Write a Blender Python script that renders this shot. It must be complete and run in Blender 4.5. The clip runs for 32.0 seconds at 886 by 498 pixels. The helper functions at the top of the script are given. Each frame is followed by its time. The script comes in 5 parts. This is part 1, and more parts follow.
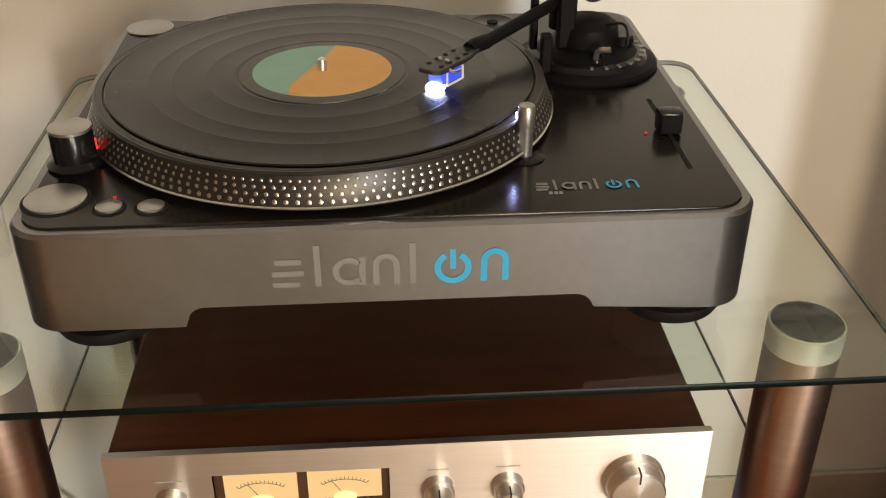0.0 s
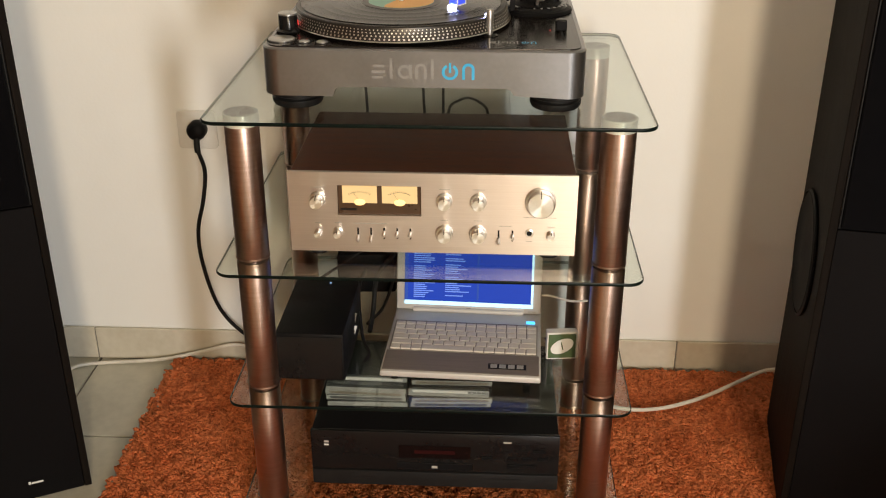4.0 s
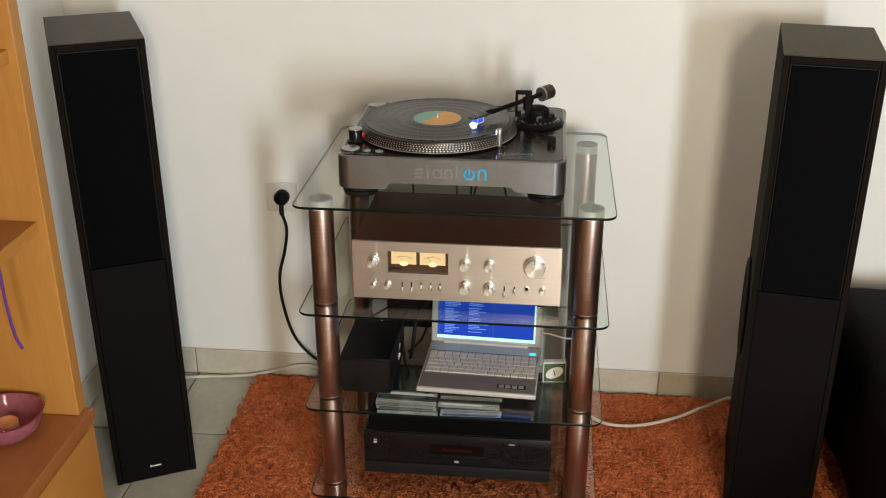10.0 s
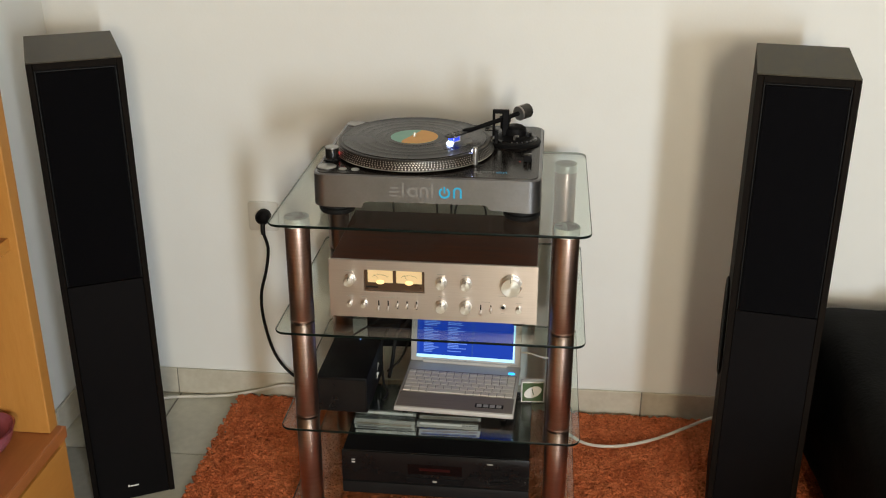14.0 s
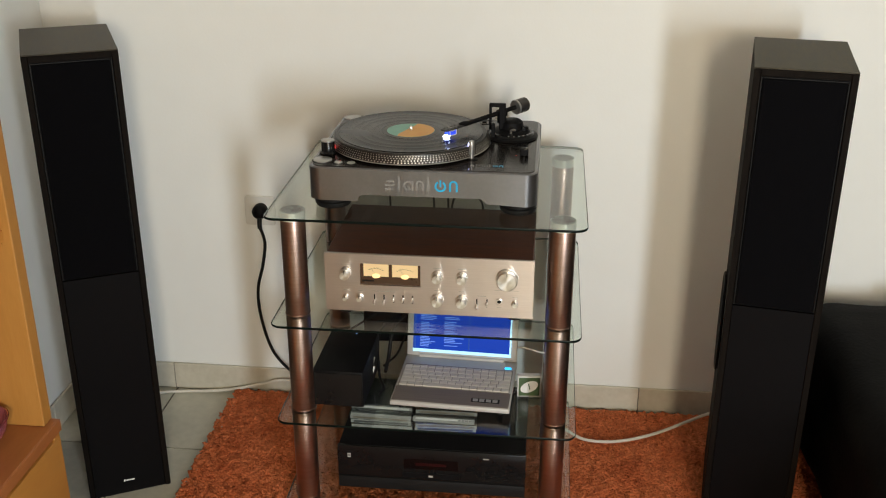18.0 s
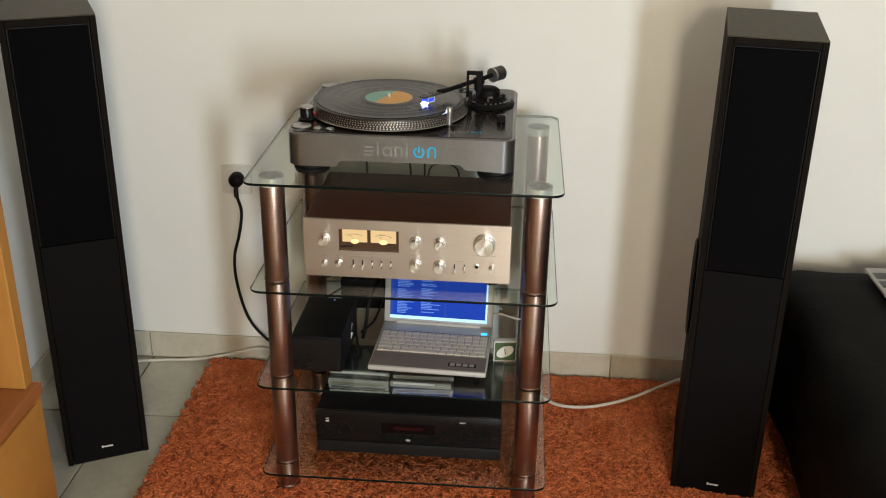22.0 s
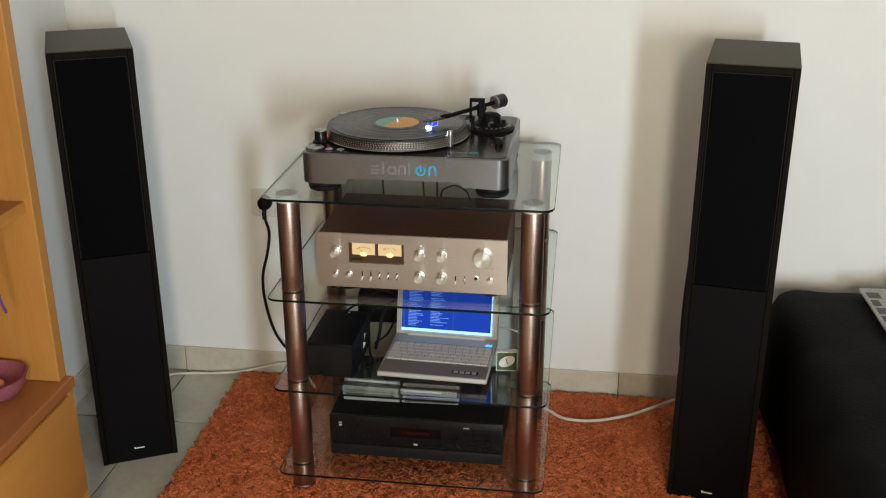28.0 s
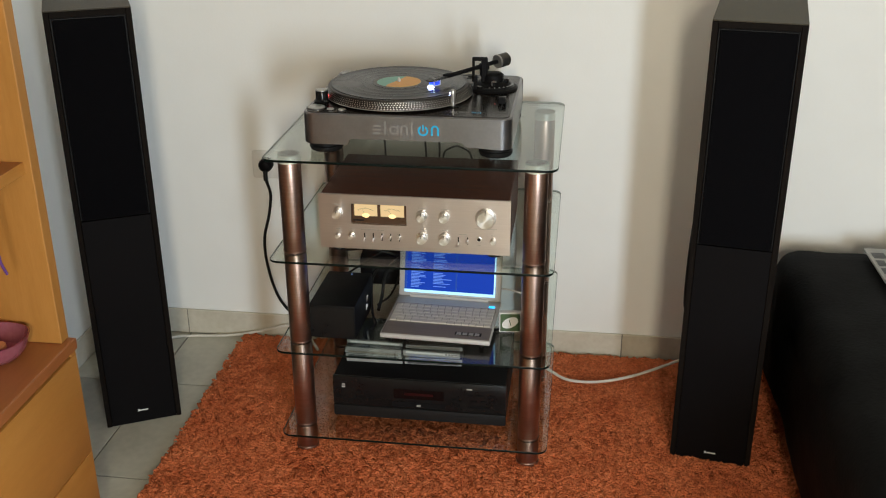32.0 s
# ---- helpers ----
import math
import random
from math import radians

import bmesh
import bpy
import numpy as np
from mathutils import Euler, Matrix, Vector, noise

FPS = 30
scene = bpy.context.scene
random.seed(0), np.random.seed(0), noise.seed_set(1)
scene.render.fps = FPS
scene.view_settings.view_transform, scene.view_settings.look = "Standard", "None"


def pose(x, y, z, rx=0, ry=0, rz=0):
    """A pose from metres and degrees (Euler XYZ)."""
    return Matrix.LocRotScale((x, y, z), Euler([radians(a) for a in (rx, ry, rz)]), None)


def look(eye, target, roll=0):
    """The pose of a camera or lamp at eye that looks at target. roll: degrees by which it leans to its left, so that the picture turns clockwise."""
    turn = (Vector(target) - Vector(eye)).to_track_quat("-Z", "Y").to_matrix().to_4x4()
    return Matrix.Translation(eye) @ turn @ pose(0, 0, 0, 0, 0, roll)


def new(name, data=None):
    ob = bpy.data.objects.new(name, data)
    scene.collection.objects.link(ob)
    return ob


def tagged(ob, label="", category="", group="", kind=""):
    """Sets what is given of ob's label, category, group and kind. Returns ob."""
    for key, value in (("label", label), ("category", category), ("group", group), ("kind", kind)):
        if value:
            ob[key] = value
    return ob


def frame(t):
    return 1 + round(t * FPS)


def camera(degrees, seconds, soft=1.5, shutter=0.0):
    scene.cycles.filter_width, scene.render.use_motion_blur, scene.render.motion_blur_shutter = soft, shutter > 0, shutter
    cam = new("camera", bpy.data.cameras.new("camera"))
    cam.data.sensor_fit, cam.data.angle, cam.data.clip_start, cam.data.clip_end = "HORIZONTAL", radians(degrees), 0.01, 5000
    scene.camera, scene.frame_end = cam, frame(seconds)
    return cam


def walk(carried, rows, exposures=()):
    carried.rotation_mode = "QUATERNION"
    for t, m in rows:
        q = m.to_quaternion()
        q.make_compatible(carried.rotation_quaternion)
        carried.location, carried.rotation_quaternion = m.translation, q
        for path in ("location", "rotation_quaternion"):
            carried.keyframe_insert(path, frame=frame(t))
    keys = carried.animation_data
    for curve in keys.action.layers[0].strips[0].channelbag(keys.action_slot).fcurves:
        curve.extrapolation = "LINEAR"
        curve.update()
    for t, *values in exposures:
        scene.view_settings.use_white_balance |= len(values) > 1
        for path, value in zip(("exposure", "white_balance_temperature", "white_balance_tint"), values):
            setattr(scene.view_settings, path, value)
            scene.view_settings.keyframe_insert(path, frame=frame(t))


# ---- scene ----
cam = camera(46.8, 32.0, soft=1.1)
PATH = [
    (0, (0.0565, 0.433, 1.1932), (0.1705, 2.139, 0.1562), -0.0),
    (0.5, (0.0665, 0.301, 1.2402), (0.0675, 2.025, 0.2262), -0.2),
    (1, (0.0455, 0.17, 1.2612), (0.1205, 1.943, 0.3392), 0.5),
    (1.5, (0.0325, 0.023, 1.2472), (0.1495, 1.889, 0.5382), 1.3),
    (2, (0.0795, -0.112, 1.2192), (0.1165, 1.776, 0.5592), 1.1),
    (2.5, (0.1535, -0.257, 1.1682), (0.0665, 1.593, 0.4132), -1.2),
    (3, (0.1615, -0.335, 1.1752), (0.0485, 1.497, 0.3802), -1.1),
    (3.5, (0.1385, -0.368, 1.1942), (0.0595, 1.45, 0.3642), -0.0),
    (5.5, (0.2475, -0.714, 1.5342), (0.0795, 1.061, 0.6282), -0.3),
    (6, (0.2495, -0.758, 1.5812), (0.0465, 1.091, 0.8472), -0.2),
    (6.5, (0.2575, -0.791, 1.5712), (0.0735, 1.05, 0.8132), -0.1),
    (7, (0.2555, -0.815, 1.5562), (0.0595, 1.001, 0.7402), -0.3),
    (7.5, (0.2495, -0.861, 1.5472), (0.0675, 0.956, 0.7332), -0.3),
    (8, (0.2535, -0.884, 1.5342), (0.0735, 0.926, 0.7012), -0.4),
    (8.5, (0.2485, -0.901, 1.5492), (0.0825, 0.912, 0.7212), -0.1),
    (9, (0.2395, -0.903, 1.5432), (0.0895, 0.914, 0.7212), 0.1),
    (9.5, (0.2405, -0.917, 1.5432), (0.0715, 0.898, 0.7202), 0.3),
    (10, (0.2465, -0.934, 1.5482), (0.0545, 0.882, 0.7322), -0.1),
    (10.5, (0.2605, -0.929, 1.5542), (0.0645, 0.89, 0.7452), 0.0),
    (11, (0.2685, -0.925, 1.5552), (0.0855, 0.898, 0.7532), 0.1),
    (11.5, (0.2815, -0.924, 1.5502), (0.0895, 0.897, 0.7452), 0.2),
    (12, (0.2785, -0.937, 1.5482), (0.1035, 0.896, 0.7672), 0.2),
    (12.5, (0.2835, -0.932, 1.5412), (0.1075, 0.903, 0.7672), 0.1),
    (13, (0.2835, -0.929, 1.5402), (0.0935, 0.903, 0.7612), 0.0),
    (13.5, (0.2865, -0.933, 1.5402), (0.0985, 0.9, 0.7622), -0.2),
    (14, (0.2935, -0.932, 1.5382), (0.1015, 0.902, 0.7642), -0.0),
    (14.5, (0.2965, -0.93, 1.5372), (0.0975, 0.901, 0.7562), -0.3),
    (16.5, (0.3095, -0.927, 1.5302), (0.1185, 0.903, 0.7452), -1.0),
    (17, (0.3095, -0.929, 1.5282), (0.1285, 0.901, 0.7422), -0.7),
    (17.5, (0.3075, -0.929, 1.5282), (0.1175, 0.901, 0.7442), -0.5),
    (18, (0.3025, -0.929, 1.5282), (0.1095, 0.904, 0.7502), 0.1),
    (18.5, (0.3015, -0.926, 1.5252), (0.1175, 0.908, 0.7492), 1.3),
    (19, (0.3035, -0.927, 1.5252), (0.1325, 0.909, 0.7512), 2.7),
    (19.5, (0.3065, -0.928, 1.5252), (0.1345, 0.911, 0.7582), 3.3),
    (20, (0.3105, -0.929, 1.5232), (0.1455, 0.905, 0.7442), 2.8),
    (20.5, (0.3025, -0.946, 1.5182), (0.1555, 0.883, 0.7222), 2.2),
    (21, (0.3015, -0.957, 1.5112), (0.1625, 0.868, 0.7042), 1.6),
    (21.5, (0.2955, -0.954, 1.5102), (0.1595, 0.872, 0.7062), 1.2),
    (22, (0.2865, -0.966, 1.5132), (0.1565, 0.856, 0.6982), 0.9),
    (22.5, (0.2915, -0.98, 1.5052), (0.1495, 0.841, 0.6892), 0.3),
    (23, (0.3265, -1.004, 1.5142), (0.1405, 0.822, 0.7192), 0.3),
    (23.5, (0.3605, -1.033, 1.5122), (0.1615, 0.799, 0.7352), 0.9),
    (24, (0.3905, -1.071, 1.5062), (0.1525, 0.766, 0.7532), 0.9),
    (24.5, (0.4075, -1.113, 1.5142), (0.1405, 0.728, 0.7802), 0.8),
    (25, (0.4085, -1.136, 1.5162), (0.1315, 0.709, 0.7952), 0.5),
    (25.5, (0.4105, -1.152, 1.5112), (0.1515, 0.695, 0.7882), 0.3),
    (27.5, (0.4315, -1.137, 1.5042), (0.1865, 0.71, 0.7772), -0.0),
    (28, (0.4305, -1.134, 1.5082), (0.1805, 0.711, 0.7792), -0.1),
    (28.5, (0.4335, -1.133, 1.5002), (0.1725, 0.708, 0.7622), -0.3),
    (29, (0.4305, -1.133, 1.5042), (0.1645, 0.702, 0.7552), -0.0),
    (29.5, (0.4215, -1.134, 1.5052), (0.1565, 0.702, 0.7582), 0.2),
    (30, (0.4215, -1.128, 1.5022), (0.1595, 0.708, 0.7522), -0.0),
    (30.5, (0.4245, -1.121, 1.5012), (0.1745, 0.708, 0.7322), 0.0),
    (31, (0.4205, -1.124, 1.4992), (0.1745, 0.702, 0.7212), 0.1),
    (31.5, (0.4225, -1.125, 1.4962), (0.1745, 0.697, 0.7082), 0.2),
    (32, (0.4265, -1.123, 1.4962), (0.1765, 0.695, 0.7022), -0.3),
]
walk(cam, [(t, look(eye, target, roll)) for t, eye, target, roll in PATH],
     [(0, -0.24, 7300, 15), (1.0, -0.19, 7300, 14), (2.0, -0.50, 7300, 14), (3.0, -0.09, 7300, 15), (3.6, -0.09, 7300, 15), (6.0, -0.20, 6600, 10), (7.0, -0.45, 6500, 10), (8.0, -0.29, 6450, 10), (10.0, -0.20, 6350, 10), (14.0, -0.32, 6350, 9), (24.0, -0.30, 6350, 9), (28.0, -0.36, 6100, 8), (32.0, -0.36, 6100, 8)])

# ---- world and light ----
world = bpy.data.worlds.new("sky")
scene.world = world
world.use_nodes = True
wn, wl = world.node_tree.nodes, world.node_tree.links
sky = wn.new("ShaderNodeTexSky")
sky.sky_type, sky.sun_disc, sky.sun_elevation, sky.sun_rotation = "NISHITA", False, radians(35), radians(200)
wl.new(sky.outputs[0], wn["Background"].inputs[0])
wn["Background"].inputs[1].default_value = 0.1


def area(name, m, w, h, watts, colour):
    """Sky light that comes in through a window opening."""
    d = bpy.data.lights.new(name, "AREA")
    d.shape, d.size, d.size_y, d.energy, d.color = "RECTANGLE", w, h, watts, colour
    ob = new(name, d)
    ob.matrix_world = m
    return ob


SOUTH = -2.7
area("daylight_right", look((1.57, SOUTH + 0.03, 1.08), (0.4, 1.5, 0.8)), 0.28, 1.10, 88, (0.86, 0.94, 1.0))
area("daylight_high", look((0.80, SOUTH + 0.03, 1.70), (0.4, 1.5, 0.8)), 0.28, 0.80, 68, (1.0, 0.84, 0.60))


# ---- materials ----
def mat(name, c1, c2=None, rough=0.5, metal=0.0, scale=12.0, bump=0.0, bscale=250.0, stretch=(1, 1, 1), spec=0.5,
        coat=0.0, rvar=0.08, emit=None, strength=0.0, sheen=0.0, dist=0.002):
    """A two-scale surface: colour clouds from c1 to c2, fine relief and uneven gloss."""
    m = bpy.data.materials.new(name)
    m.use_nodes = True
    n, l = m.node_tree.nodes, m.node_tree.links
    p = n["Principled BSDF"]
    p.inputs["Roughness"].default_value, p.inputs["Metallic"].default_value = rough, metal
    p.inputs["Specular IOR Level"].default_value, p.inputs["Coat Weight"].default_value = spec, coat
    p.inputs["Sheen Weight"].default_value = sheen
    p.inputs["Base Color"].default_value = (*c1, 1)
    if emit:
        p.inputs["Emission Color"].default_value, p.inputs["Emission Strength"].default_value = (*emit, 1), strength
    tc, mp = n.new("ShaderNodeTexCoord"), n.new("ShaderNodeMapping")
    mp.inputs["Scale"].default_value = stretch
    l.new(tc.outputs["Object"], mp.inputs["Vector"])
    if c2:
        a, b = n.new("ShaderNodeTexNoise"), n.new("ShaderNodeTexNoise")
        a.inputs["Scale"].default_value, a.inputs["Detail"].default_value = scale, 6
        b.inputs["Scale"].default_value, b.inputs["Detail"].default_value = scale * 9, 3
        l.new(mp.outputs[0], a.inputs["Vector"])
        l.new(mp.outputs[0], b.inputs["Vector"])
        add = n.new("ShaderNodeMath")
        add.operation = "MULTIPLY_ADD"
        l.new(b.outputs["Fac"], add.inputs[0])
        add.inputs[1].default_value = 0.45
        l.new(a.outputs["Fac"], add.inputs[2])
        r = n.new("ShaderNodeMapRange")
        r.inputs["From Min"].default_value, r.inputs["From Max"].default_value = 0.45, 1.0
        l.new(add.outputs[0], r.inputs["Value"])
        x = n.new("ShaderNodeMix")
        x.data_type = "RGBA"
        x.inputs["A"].default_value, x.inputs["B"].default_value = (*c1, 1), (*c2, 1)
        l.new(r.outputs[0], x.inputs["Factor"])
        l.new(x.outputs["Result"], p.inputs["Base Color"])
        q = n.new("ShaderNodeMapRange")
        q.inputs["To Min"].default_value, q.inputs["To Max"].default_value = max(rough - rvar, 0.02), min(rough + rvar, 1)
        l.new(a.outputs["Fac"], q.inputs["Value"])
        l.new(q.outputs[0], p.inputs["Roughness"])
    if bump:
        g, h = n.new("ShaderNodeTexNoise"), n.new("ShaderNodeBump")
        g.inputs["Scale"].default_value, g.inputs["Detail"].default_value = bscale, 4
        h.inputs["Strength"].default_value, h.inputs["Distance"].default_value = bump, dist
        l.new(mp.outputs[0], g.inputs["Vector"])
        l.new(g.outputs["Fac"], h.inputs["Height"])
        l.new(h.outputs[0], p.inputs["Normal"])
    return m


def vary(m, amount=0.25):
    """Lets pieces that share a material differ a little in lightness."""
    n, l = m.node_tree.nodes, m.node_tree.links
    p = n["Principled BSDF"]
    info, h, r = n.new("ShaderNodeObjectInfo"), n.new("ShaderNodeHueSaturation"), n.new("ShaderNodeMapRange")
    r.inputs["To Min"].default_value, r.inputs["To Max"].default_value = 1 - amount, 1 + amount
    l.new(info.outputs["Random"], r.inputs["Value"])
    l.new(r.outputs[0], h.inputs["Value"])
    if p.inputs["Base Color"].is_linked:
        l.new(p.inputs["Base Color"].links[0].from_socket, h.inputs["Color"])
    else:
        h.inputs["Color"].default_value = p.inputs["Base Color"].default_value
    l.new(h.outputs[0], p.inputs["Base Color"])
    return m


def glassy(name, colour, rough=0.0, ior=1.45):
    m = bpy.data.materials.new(name)
    m.use_nodes = True
    p = m.node_tree.nodes["Principled BSDF"]
    p.inputs["Base Color"].default_value, p.inputs["Roughness"].default_value = (*colour, 1), rough
    p.inputs["Transmission Weight"].default_value, p.inputs["IOR"].default_value = 1.0, ior
    return m


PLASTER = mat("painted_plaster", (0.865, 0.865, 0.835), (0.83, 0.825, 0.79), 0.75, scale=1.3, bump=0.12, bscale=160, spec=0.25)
# unseen walls and ceiling: beige and dull white regulate the bounce light
BEIGE = mat("bounce_dimming_beige", (0.33, 0.25, 0.17), (0.29, 0.22, 0.15), 0.8, scale=1.5, bump=0.1, bscale=160, spec=0.2)
CEILING = mat("ceiling_paint", (0.66, 0.65, 0.62), (0.62, 0.61, 0.58), 0.85, scale=2, bump=0.1, spec=0.2)
TILE = vary(mat("floor_tile_glaze", (0.40, 0.385, 0.315), (0.60, 0.575, 0.475), 0.38, scale=5, bump=0.05, bscale=60, rvar=0.1), 0.08)
SKIRT = vary(mat("skirting_tile_glaze", (0.52, 0.47, 0.37), (0.68, 0.64, 0.54), 0.35, scale=7, bump=0.05, bscale=60), 0.06)
GROUT = mat("grout", (0.16, 0.15, 0.13), (0.24, 0.22, 0.19), 0.9, scale=30, bump=0.2)
RUG = mat("orange_wool", (0.43, 0.107, 0.039), (0.63, 0.198, 0.082), 0.95, scale=12, spec=0.04)


def vary_islands(m, amount):
    """Lets the tufts of one mesh differ in lightness."""
    n, l = m.node_tree.nodes, m.node_tree.links
    p = n["Principled BSDF"]
    info, h, r = n.new("ShaderNodeNewGeometry"), n.new("ShaderNodeHueSaturation"), n.new("ShaderNodeMapRange")
    r.inputs["To Min"].default_value, r.inputs["To Max"].default_value = 1 - amount, 1 + amount
    l.new(info.outputs["Random Per Island"], r.inputs["Value"])
    l.new(r.outputs[0], h.inputs["Value"])
    l.new(p.inputs["Base Color"].links[0].from_socket, h.inputs["Color"])
    l.new(h.outputs[0], p.inputs["Base Color"])
    return m


vary_islands(RUG, 0.24)
RUGBASE = mat("rug_backing", (0.43, 0.107, 0.039), (0.63, 0.198, 0.082), 0.95, scale=30, bump=0.3, bscale=260, dist=0.003, spec=0.05)
def pane_glass(name, tint):
    """Thin clear glass: tinted see-through with a mirror gloss that grows towards grazing view."""
    m = bpy.data.materials.new(name)
    m.use_nodes = True
    n, l = m.node_tree.nodes, m.node_tree.links
    t, g, x = n.new("ShaderNodeBsdfTransparent"), n.new("ShaderNodeBsdfGlossy"), n.new("ShaderNodeMixShader")
    f, p, a = n.new("ShaderNodeLayerWeight"), n.new("ShaderNodeMath"), n.new("ShaderNodeMath")
    t.inputs["Color"].default_value, g.inputs["Roughness"].default_value = (*tint, 1), 0.02
    f.inputs["Blend"].default_value = 0.5
    p.operation, a.operation = "POWER", "MULTIPLY_ADD"
    p.inputs[1].default_value, a.inputs[1].default_value, a.inputs[2].default_value = 4.2, 0.94, 0.06
    l.new(f.outputs["Facing"], p.inputs[0])
    l.new(p.outputs[0], a.inputs[0])
    l.new(a.outputs[0], x.inputs["Fac"])
    l.new(t.outputs[0], x.inputs[1])
    l.new(g.outputs[0], x.inputs[2])
    l.new(x.outputs[0], n["Material Output"].inputs["Surface"])
    return m


GLASS = pane_glass("shelf_glass", (0.915, 0.955, 0.93))
# same glass: edge colours imitate the light it mirrors and refracts
EDGESHADED = mat("shaded_glass_edge", (0.0015, 0.004, 0.0035), (0.003, 0.009, 0.007), 0.35, scale=30, spec=0.12)
EDGELIT = mat("lit_glass_edge", (0.24, 0.30, 0.25), (0.32, 0.38, 0.33), 0.2, scale=30, spec=0.4)
# brown-red tint puts the mirrored rug and wood into the chrome's colour
CHROME = mat("rug_tinted_chrome", (0.365, 0.250, 0.205), (0.435, 0.310, 0.260), 0.34, 1.0, scale=8, stretch=(1, 1, 30), rvar=0.05)
CAPMETAL = mat("polished_cap", (0.80, 0.85, 0.76), (0.87, 0.91, 0.83), 0.30, 0.5, scale=12)
# one veneer twice: light on the top, shade on the uprights, in the colour
VENEERLIT = mat("blackbrown_veneer_lit", (0.022, 0.017, 0.010), (0.078, 0.064, 0.040), 0.52, scale=9, stretch=(14, 2, 2), bump=0.15, bscale=60, spec=0.3)
VENEERSHADED = mat("blackbrown_veneer_shaded", (0.0045, 0.0033, 0.0026), (0.010, 0.0075, 0.006), 0.65, spec=0.05, scale=7, stretch=(14, 14, 1), bump=0.15, bscale=60)
CLOTH = mat("speaker_cloth", (0.0022, 0.0021, 0.0028), (0.0034, 0.0033, 0.0042), 0.95, scale=60, bump=0.5, bscale=1500, spec=0.05, sheen=0.015)
GREYPRINT2 = mat("dark_satin_trim", (0.0065, 0.0062, 0.0065), None, 0.5, spec=0.2)
BAFFLE = mat("black_satin_baffle", (0.0034, 0.0030, 0.0033), (0.0050, 0.0043, 0.0048), 0.6, scale=5, bump=0.05, bscale=700, spec=0.07)
RUBBER = mat("black_rubber", (0.006, 0.006, 0.006), (0.010, 0.010, 0.010), 0.5, scale=40, bump=0.1, spec=0.2)
BLACKPL = mat("black_plastic", (0.0040, 0.0038, 0.0042), (0.0070, 0.0067, 0.0072), 0.50, spec=0.09, scale=20, bump=0.15, bscale=900, rvar=0.1)
BLACKGL = mat("gloss_black_plastic", (0.006, 0.006, 0.0065), (0.010, 0.010, 0.010), 0.22, scale=15, rvar=0.06, spec=0.24)
HOLE = mat("dark_recess", (0.004, 0.004, 0.004), None, 0.9)
GUNMETAL = mat("gunmetal_paint", (0.215, 0.213, 0.220), (0.255, 0.252, 0.260), 0.32, 0.95, scale=18, bump=0.06, bscale=1400, rvar=0.05)
TTPLATE = mat("black_metal_plate", (0.010, 0.0080, 0.0068), (0.016, 0.0125, 0.011), 0.20, scale=14, bump=0.02, bscale=1200, rvar=0.06, spec=0.27)
ALUKNOB = mat("turned_aluminium", (0.74, 0.72, 0.69), (0.86, 0.84, 0.80), 0.30, 1.0, scale=30, rvar=0.06)
SATIN = mat("satin_silver", (0.36, 0.35, 0.335), (0.44, 0.43, 0.415), 0.36, 0.9, scale=30)
VINYL = mat("vinyl", (0.006, 0.005, 0.0045), (0.009, 0.0075, 0.0065), 0.27, scale=9, spec=0.30, rvar=0.07)
WALNUT = mat("walnut_veneer", (0.054, 0.0145, 0.006), (0.112, 0.033, 0.013), 0.48, spec=0.14, scale=5, stretch=(2, 16, 16), bump=0.12, bscale=90)
BEECH = mat("beech_veneer", (0.375, 0.166, 0.032), (0.445, 0.212, 0.048), 0.48, scale=4, stretch=(10, 3, 1.2), bump=0.06, bscale=80)
BEECHH = mat("beech_veneer_lengthwise", (0.43, 0.188, 0.034), (0.51, 0.240, 0.052), 0.48, scale=4, stretch=(8, 1.2, 8), bump=0.06, bscale=80)
BEECHTOP = mat("reddish_counter_veneer", (0.29, 0.102, 0.030), (0.36, 0.136, 0.045), 0.34, scale=4, stretch=(8, 1.2, 8), bump=0.05, bscale=80)
LEATHER = mat("black_leather", (0.0022, 0.0022, 0.0022), (0.0098, 0.0094, 0.0090), 0.68, scale=7, bump=0.30, bscale=120, rvar=0.2, dist=0.004, spec=0.07)
WHITEPL = mat("white_plastic", (0.74, 0.73, 0.70), (0.68, 0.67, 0.63), 0.35, scale=10)
CABLEW = mat("white_cable_sheath", (0.70, 0.66, 0.58), (0.60, 0.56, 0.48), 0.5, scale=15)
LAPTOP = mat("silver_laptop_paint", (0.46, 0.45, 0.43), (0.53, 0.52, 0.50), 0.45, 0.15, scale=12)
PALMREST = mat("brushed_palmrest", (0.15, 0.125, 0.105), (0.20, 0.17, 0.145), 0.62, 0.0, scale=12, stretch=(1, 30, 1))
KEY = mat("light_grey_keycap", (0.58, 0.54, 0.47), (0.64, 0.60, 0.53), 0.55, scale=40)
KEYBED = mat("grey_key_bed", (0.26, 0.24, 0.21), None, 0.6)
JEWEL = glassy("jewel_case_plastic", (0.85, 0.88, 0.88), 0.08, 1.5)
PAPERW = mat("white_paper", (0.72, 0.72, 0.70), (0.64, 0.64, 0.62), 0.7, scale=30)
PAPERD = mat("dark_print", (0.03, 0.032, 0.035), (0.11, 0.11, 0.11), 0.6, scale=60)
GREYPRINT = mat("grey_print", (0.30, 0.30, 0.28), (0.42, 0.41, 0.38), 0.6, scale=60)
DOT = mat("bare_metal_dot", (0.58, 0.56, 0.53), None, 0.3, 1.0)
PLATTERD = mat("dark_platter_rim", (0.028, 0.026, 0.024), (0.05, 0.046, 0.042), 0.35, 0.6, scale=30)
TEAL = mat("teal_label_paper", (0.20, 0.40, 0.33), (0.24, 0.46, 0.38), 0.55, scale=40)
